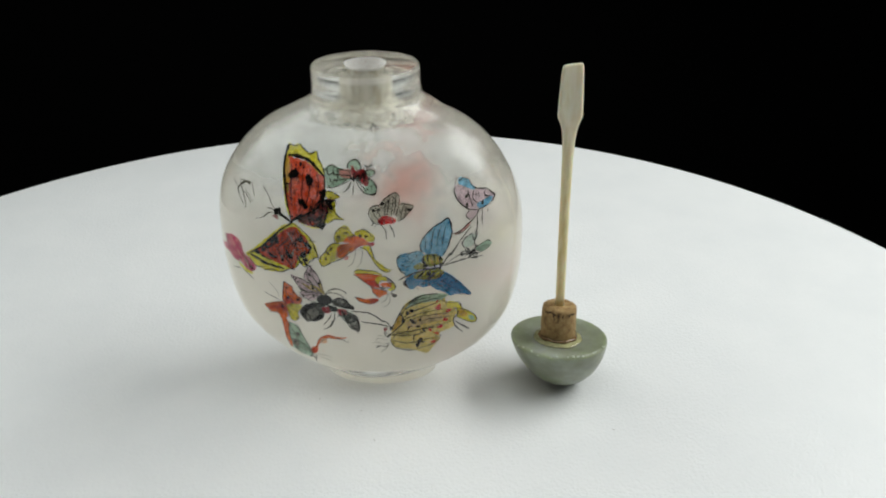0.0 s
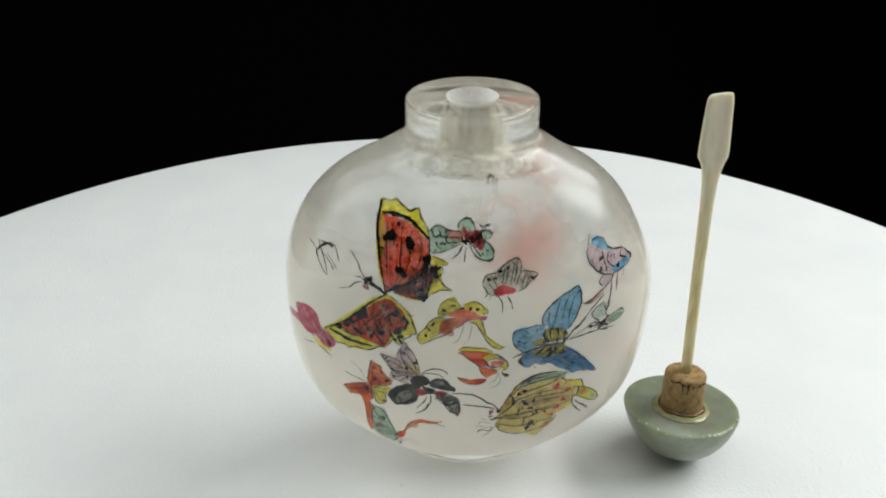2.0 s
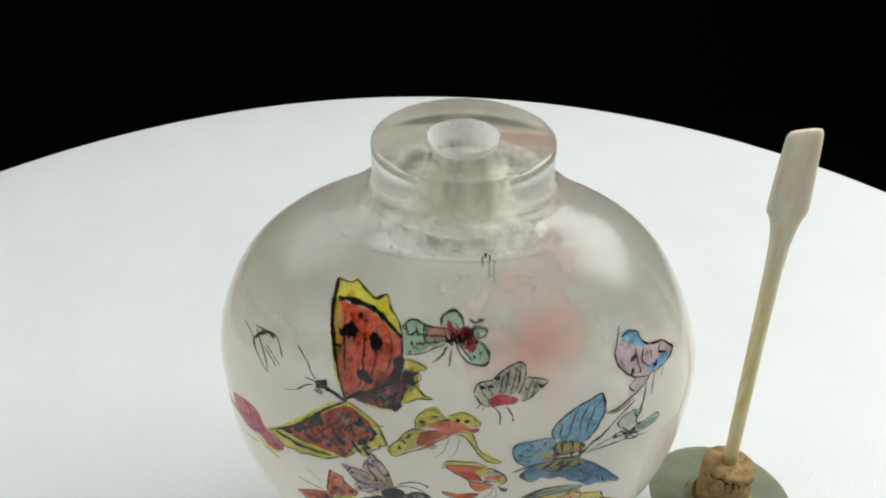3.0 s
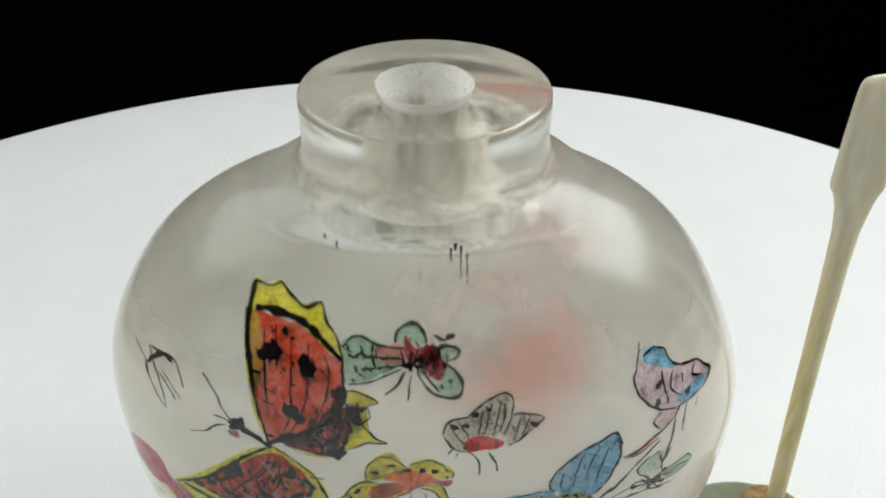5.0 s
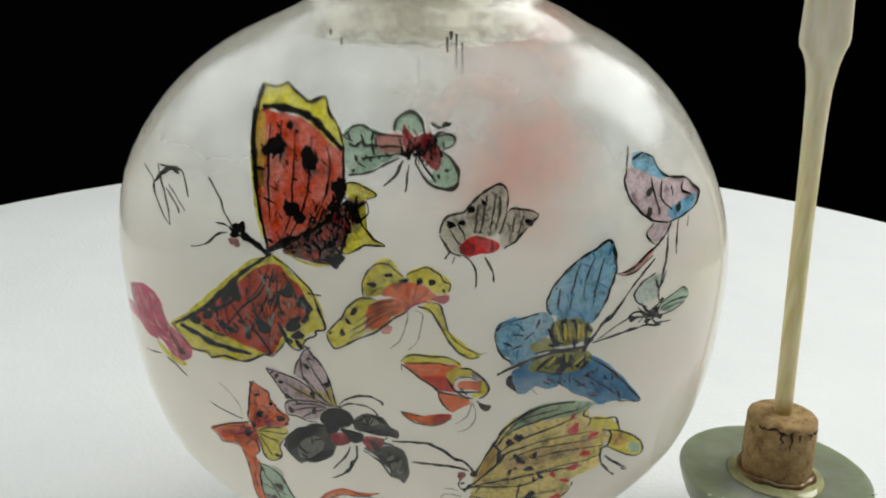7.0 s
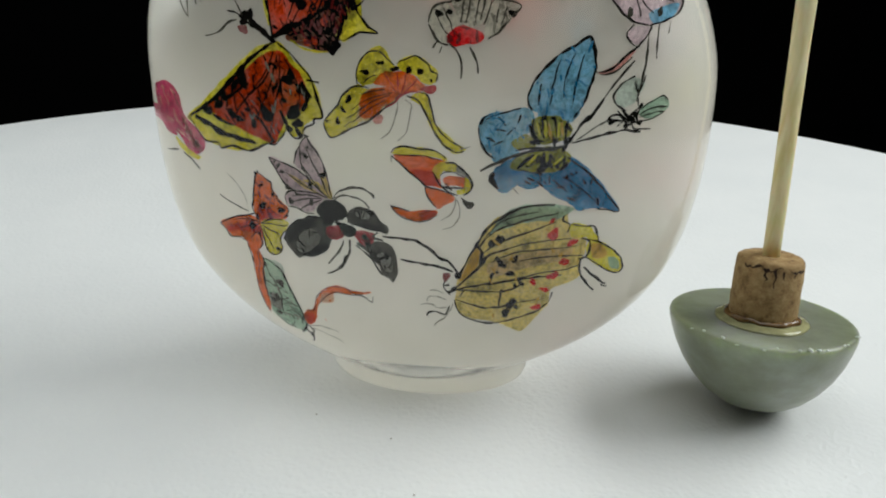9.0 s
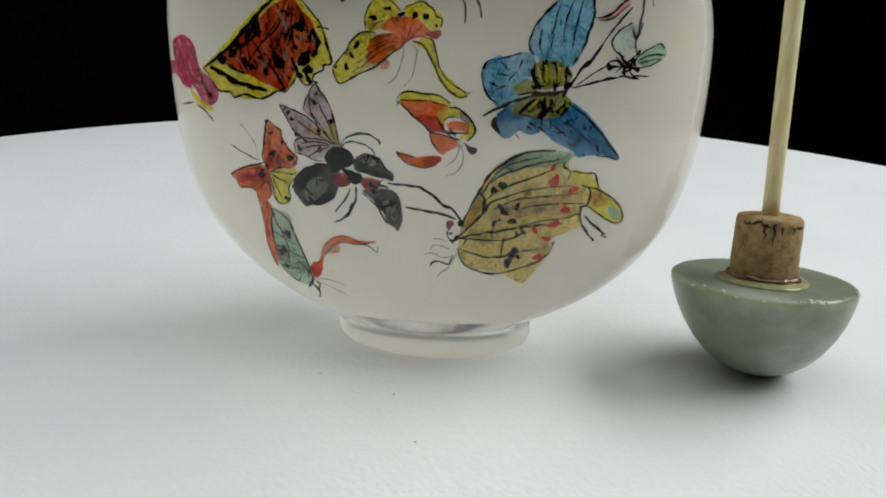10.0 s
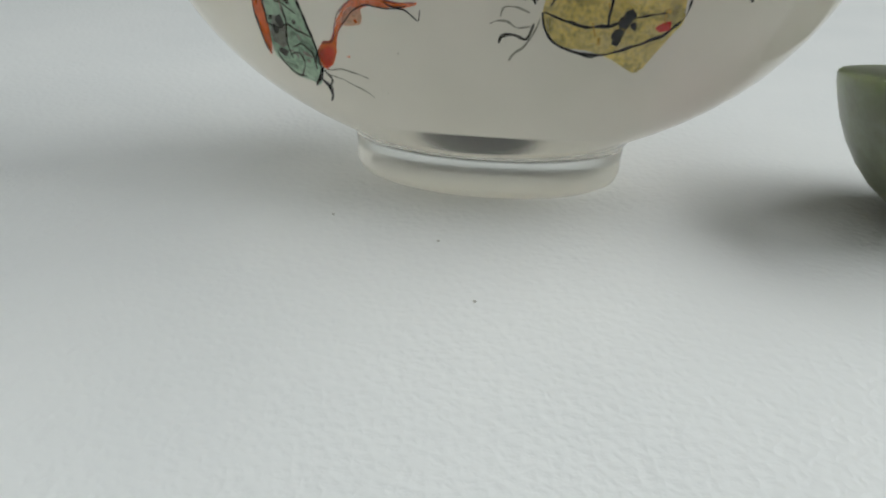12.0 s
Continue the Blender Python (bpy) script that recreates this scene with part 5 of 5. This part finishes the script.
part("printed_emblem", bm, PRINT, label, "bold black printed emblem", False)
words = bpy.data.curves.new("printed_words", "FONT")
words.body, words.size, words.align_x = "Made in China", 0.0017, "CENTER"
words.materials.append(PRINT)
ob = new("printed_words", words)
ob.location, ob.rotation_euler, ob.parent = (0.0, 0.0018, 0.00029), (math.pi, 0, 0), label

# ---- the stopper: jade dome, cork and bone spoon ----
stopper = tagged(new("bottle_stopper"), "jade dome stopper with cork and bone spoon, standing on its dome", "stopper")
stopper.location = (0.0360, -0.0046, 0)
TILT = pose(0, 0, 0, -8.3, 0.2, 0)
ASIDE = Matrix.Translation((-0.0003, -0.0010, 0))  # the cork sits off the middle of the dome


def leaning(bm, aside=False):
    """Leans a piece back about the middle of the dome."""
    turn = Matrix.Translation((0, 0, 0.0105)) @ TILT @ Matrix.Translation((0, 0, -0.0105)) @ (ASIDE if aside else Matrix())
    bmesh.ops.transform(bm, matrix=turn, verts=bm.verts)
    return bm


dome = [(0.0, 0.02), (0.14, 0.025), (0.28, 0.06), (0.43, 0.135), (0.57, 0.26), (0.69, 0.42), (0.79, 0.60), (0.865, 0.79), (0.91, 0.96), (0.932, 1.07), (0.938, 1.125), (0.93, 1.155), (0.91, 1.17), (0.87, 1.176), (0.6, 1.18), (0.40, 1.18), (0.0, 1.18)]
bm = spun(dome, 72)
for v in bm.verts:  # the dome is ground a little skew and uneven
    k = max(0.0, 1 - v.co.z / 0.0116)
    v.co += Vector((0.0014 * k, 0.0030 * k, 0)) + v.co.normalized() * 0.00012 * noise.noise(v.co * 240) * k
part("jade_dome", leaning(bm), JADE, stopper, "grey-green polished jade dome")


def chips():
    """Small pale bruises worn into the front of the rim."""
    bm = bmesh.new()
    for ang, size in ((-150, 0.010), (-141, 0.014), (-128, 0.022), (-119, 0.012), (-104, 0.010), (-97, 0.012), (-84, 0.016), (-78, 0.024), (-72, 0.018), (-66, 0.012), (-51, 0.014), (-47, 0.010), (-30, 0.012)):
        made = bmesh.ops.create_icosphere(bm, subdivisions=1, radius=1.5 * size * CM)["verts"]
        a = math.radians(ang)
        for v in made:
            v.co = Vector((v.co.x * (1.2 + math.sin(ang)), v.co.y, v.co.z * 0.5)) * (1 + 0.5 * noise.noise(v.co * 9000 + Vector((ang, 0, 0))))
            v.co += Vector((0.922 * math.cos(a), 0.922 * math.sin(a), 1.168 - 0.02 * math.sin(ang * 3))) * CM
    return bm


part("rim_chip", leaning(chips()), CHIP, stopper, "white worn flecks along the jade rim")
glue = [(0.30, 1.17), (0.455, 1.17), (0.475, 1.182), (0.46, 1.198), (0.42, 1.208), (0.38, 1.22), (0.30, 1.23)]
bm = spun(glue, 48)
for v in bm.verts:
    v.co.xy *= 1 + 0.07 * noise.noise(v.co * 260)
part("glue_ring", leaning(bm, True), GLUE, stopper, "shiny pale yellow glue ring")
bm = spun([(0.30, 1.215), (0.37, 1.22), (0.372, 1.235), (0.355, 1.255), (0.335, 1.262), (0.30, 1.262)], 48)
for v in bm.verts:
    v.co.xy *= 1 + 0.10 * noise.noise(v.co * 600)
    v.co.z += 0.0003 * noise.noise(v.co * 700)
part("resin_bead", leaning(bm, True), RESIN, stopper, "thin brown bead of resin round the cork")


def cork_body():
    bm = spun([(0.0, 1.18), (0.325, 1.18), (0.335, 1.24), (0.335, 1.5), (0.33, 1.80), (0.322, 1.845), (0.30, 1.865), (0.2, 1.875), (0.0, 1.875)], 48)
    bmesh.ops.subdivide_edges(bm, edges=[e for e in bm.edges if e.calc_length() > 0.002], cuts=3, use_grid_fill=True)
    for v in bm.verts:
        k = noise.noise(v.co * 900) * 0.00009 + noise.noise(v.co * 2600) * 0.00005
        v.co.xy *= 1 + k / 0.0033
        if v.co.z > 0.0172:
            deep = max(0.0, noise.noise(Vector((v.co.x * 700, v.co.y * 700, 5)))) * min(1, (v.co.z - 0.0172) / 0.001)
            if v.co.y < 0:
                v.co.xy *= 1 - 0.16 * deep
                v.co.z -= 0.0007 * deep
            v.co.z += 0.0001 * noise.noise(v.co * 1400)
    return bm


cork = part("cork", leaning(cork_body(), True), CORK, stopper, "worn brown cork with a split top")


def cracks():
    """A ragged split below the lip of the cork, with short tears running down from it."""
    bm = bmesh.new()

    def tear(track, wide):
        last = None
        for k, (ang, z) in enumerate(track):
            a, half = math.radians(ang), wide * (0.25 + random.random()) * (1 - 0.75 * k / len(track))
            pair = [bm.verts.new(Vector((0.341 * math.cos(a), 0.341 * math.sin(a), z + s * half)) * CM) for s in (1, -1)]
            if last:
                bm.faces.new((last[0], last[1], pair[1], pair[0]))
            last = pair

    tear([(-150 + 5 * k, 1.815 - 0.02 * math.sin(k * 0.9) + 0.03 * noise.noise((k * 0.8, 0, 4))) for k in range(14)], 0.022)
    tear([(-40 - 4 * k, 1.79 + 0.03 * noise.noise((k * 0.7, 3, 4))) for k in range(9)], 0.018)
    for ang, top, low in ((-112, 1.82, 1.66), (-97, 1.83, 1.60), (-84, 1.80, 1.71), (-63, 1.80, 1.72)):
        last = None
        for k in range(7):
            a = math.radians(ang + 5 * noise.noise((k * 0.6, ang, 2)))
            wide = math.radians(2.8 * (1 - k / 6.5) * (0.5 + random.random()))
            pair = [bm.verts.new(Vector((0.3415 * math.cos(a + s * wide), 0.3415 * math.sin(a + s * wide), top + (low - top) * k / 6)) * CM) for s in (1, -1)]
            if last:
                bm.faces.new((last[0], last[1], pair[1], pair[0]))
            last = pair
    return bm


part("crack", leaning(cracks(), True), CRACK, cork, "dark splits in the cork")


def spoon():
    """A thin stick that widens to a flat paddle with a scooped end."""
    rows = []
    for z, w, d, x in ((1.75, 0.085, 0.085, 0.0), (2.2, 0.085, 0.085, 0.0), (3.0, 0.088, 0.085, 0.0), (3.9, 0.090, 0.085, 0.0), (4.7, 0.10, 0.085, 0.005), (5.05, 0.115, 0.085, 0.01), (5.25, 0.14, 0.08, 0.015), (5.36, 0.175, 0.08, 0.015), (5.43, 0.215, 0.08, 0.01), (5.50, 0.225, 0.08, 0.012), (5.86, 0.212, 0.075, 0.016), (6.21, 0.195, 0.065, 0.02), (6.32, 0.185, 0.055, 0.022), (6.365, 0.165, 0.04, 0.025), (6.38, 0.12, 0.02, 0.025)):
        rows.append([p + Vector((x * CM, 0, 0)) for p in oval(w, d, z, 2.0 if z < 5.2 else 3.0, 24)])
    bm = rings(rows, 24, True, True)
    for v in bm.verts:
        if v.co.z > 0.0615:
            v.co.z += 0.12 * v.co.x
        if v.co.z > 0.053 and v.co.y < 0:
            v.co.y *= 0.55 + 0.45 * abs(v.co.x - 0.0002) / 0.0021
    return bm


bm = spoon()
bmesh.ops.transform(bm, matrix=Matrix.Translation((0.0, 0, 0.0175)) @ pose(0, 0, 0, -2.4, -0.4, 0) @ Matrix.Translation((0, 0, -0.0175)), verts=bm.verts)
part("bone_spoon", leaning(bm, True), BONE, stopper, "slim cream bone stick with a flat paddle end")

# ---- specks lying on the table ----
for x, y, r in ((-0.21, -1.5, 0.012), (0.15, -2.3, 0.013), (-1.09, -1.2, 0.012), (4.6, -1.8, 0.013), (-2.9, 4.0, 0.02)):
    bm = bmesh.new()
    bmesh.ops.create_icosphere(bm, subdivisions=2, radius=r * CM)
    for v in bm.verts:
        v.co.z *= 0.35
        v.co *= 1 + 0.4 * noise.noise(v.co * 9000)
    speck = mesh_object("dust_speck", bm, FLECK)
    speck.location = (x * CM, y * CM, 0.3 * r * CM)
    tagged(speck, "tiny grey dust speck on the white table", "speck", "dust specks on the table")
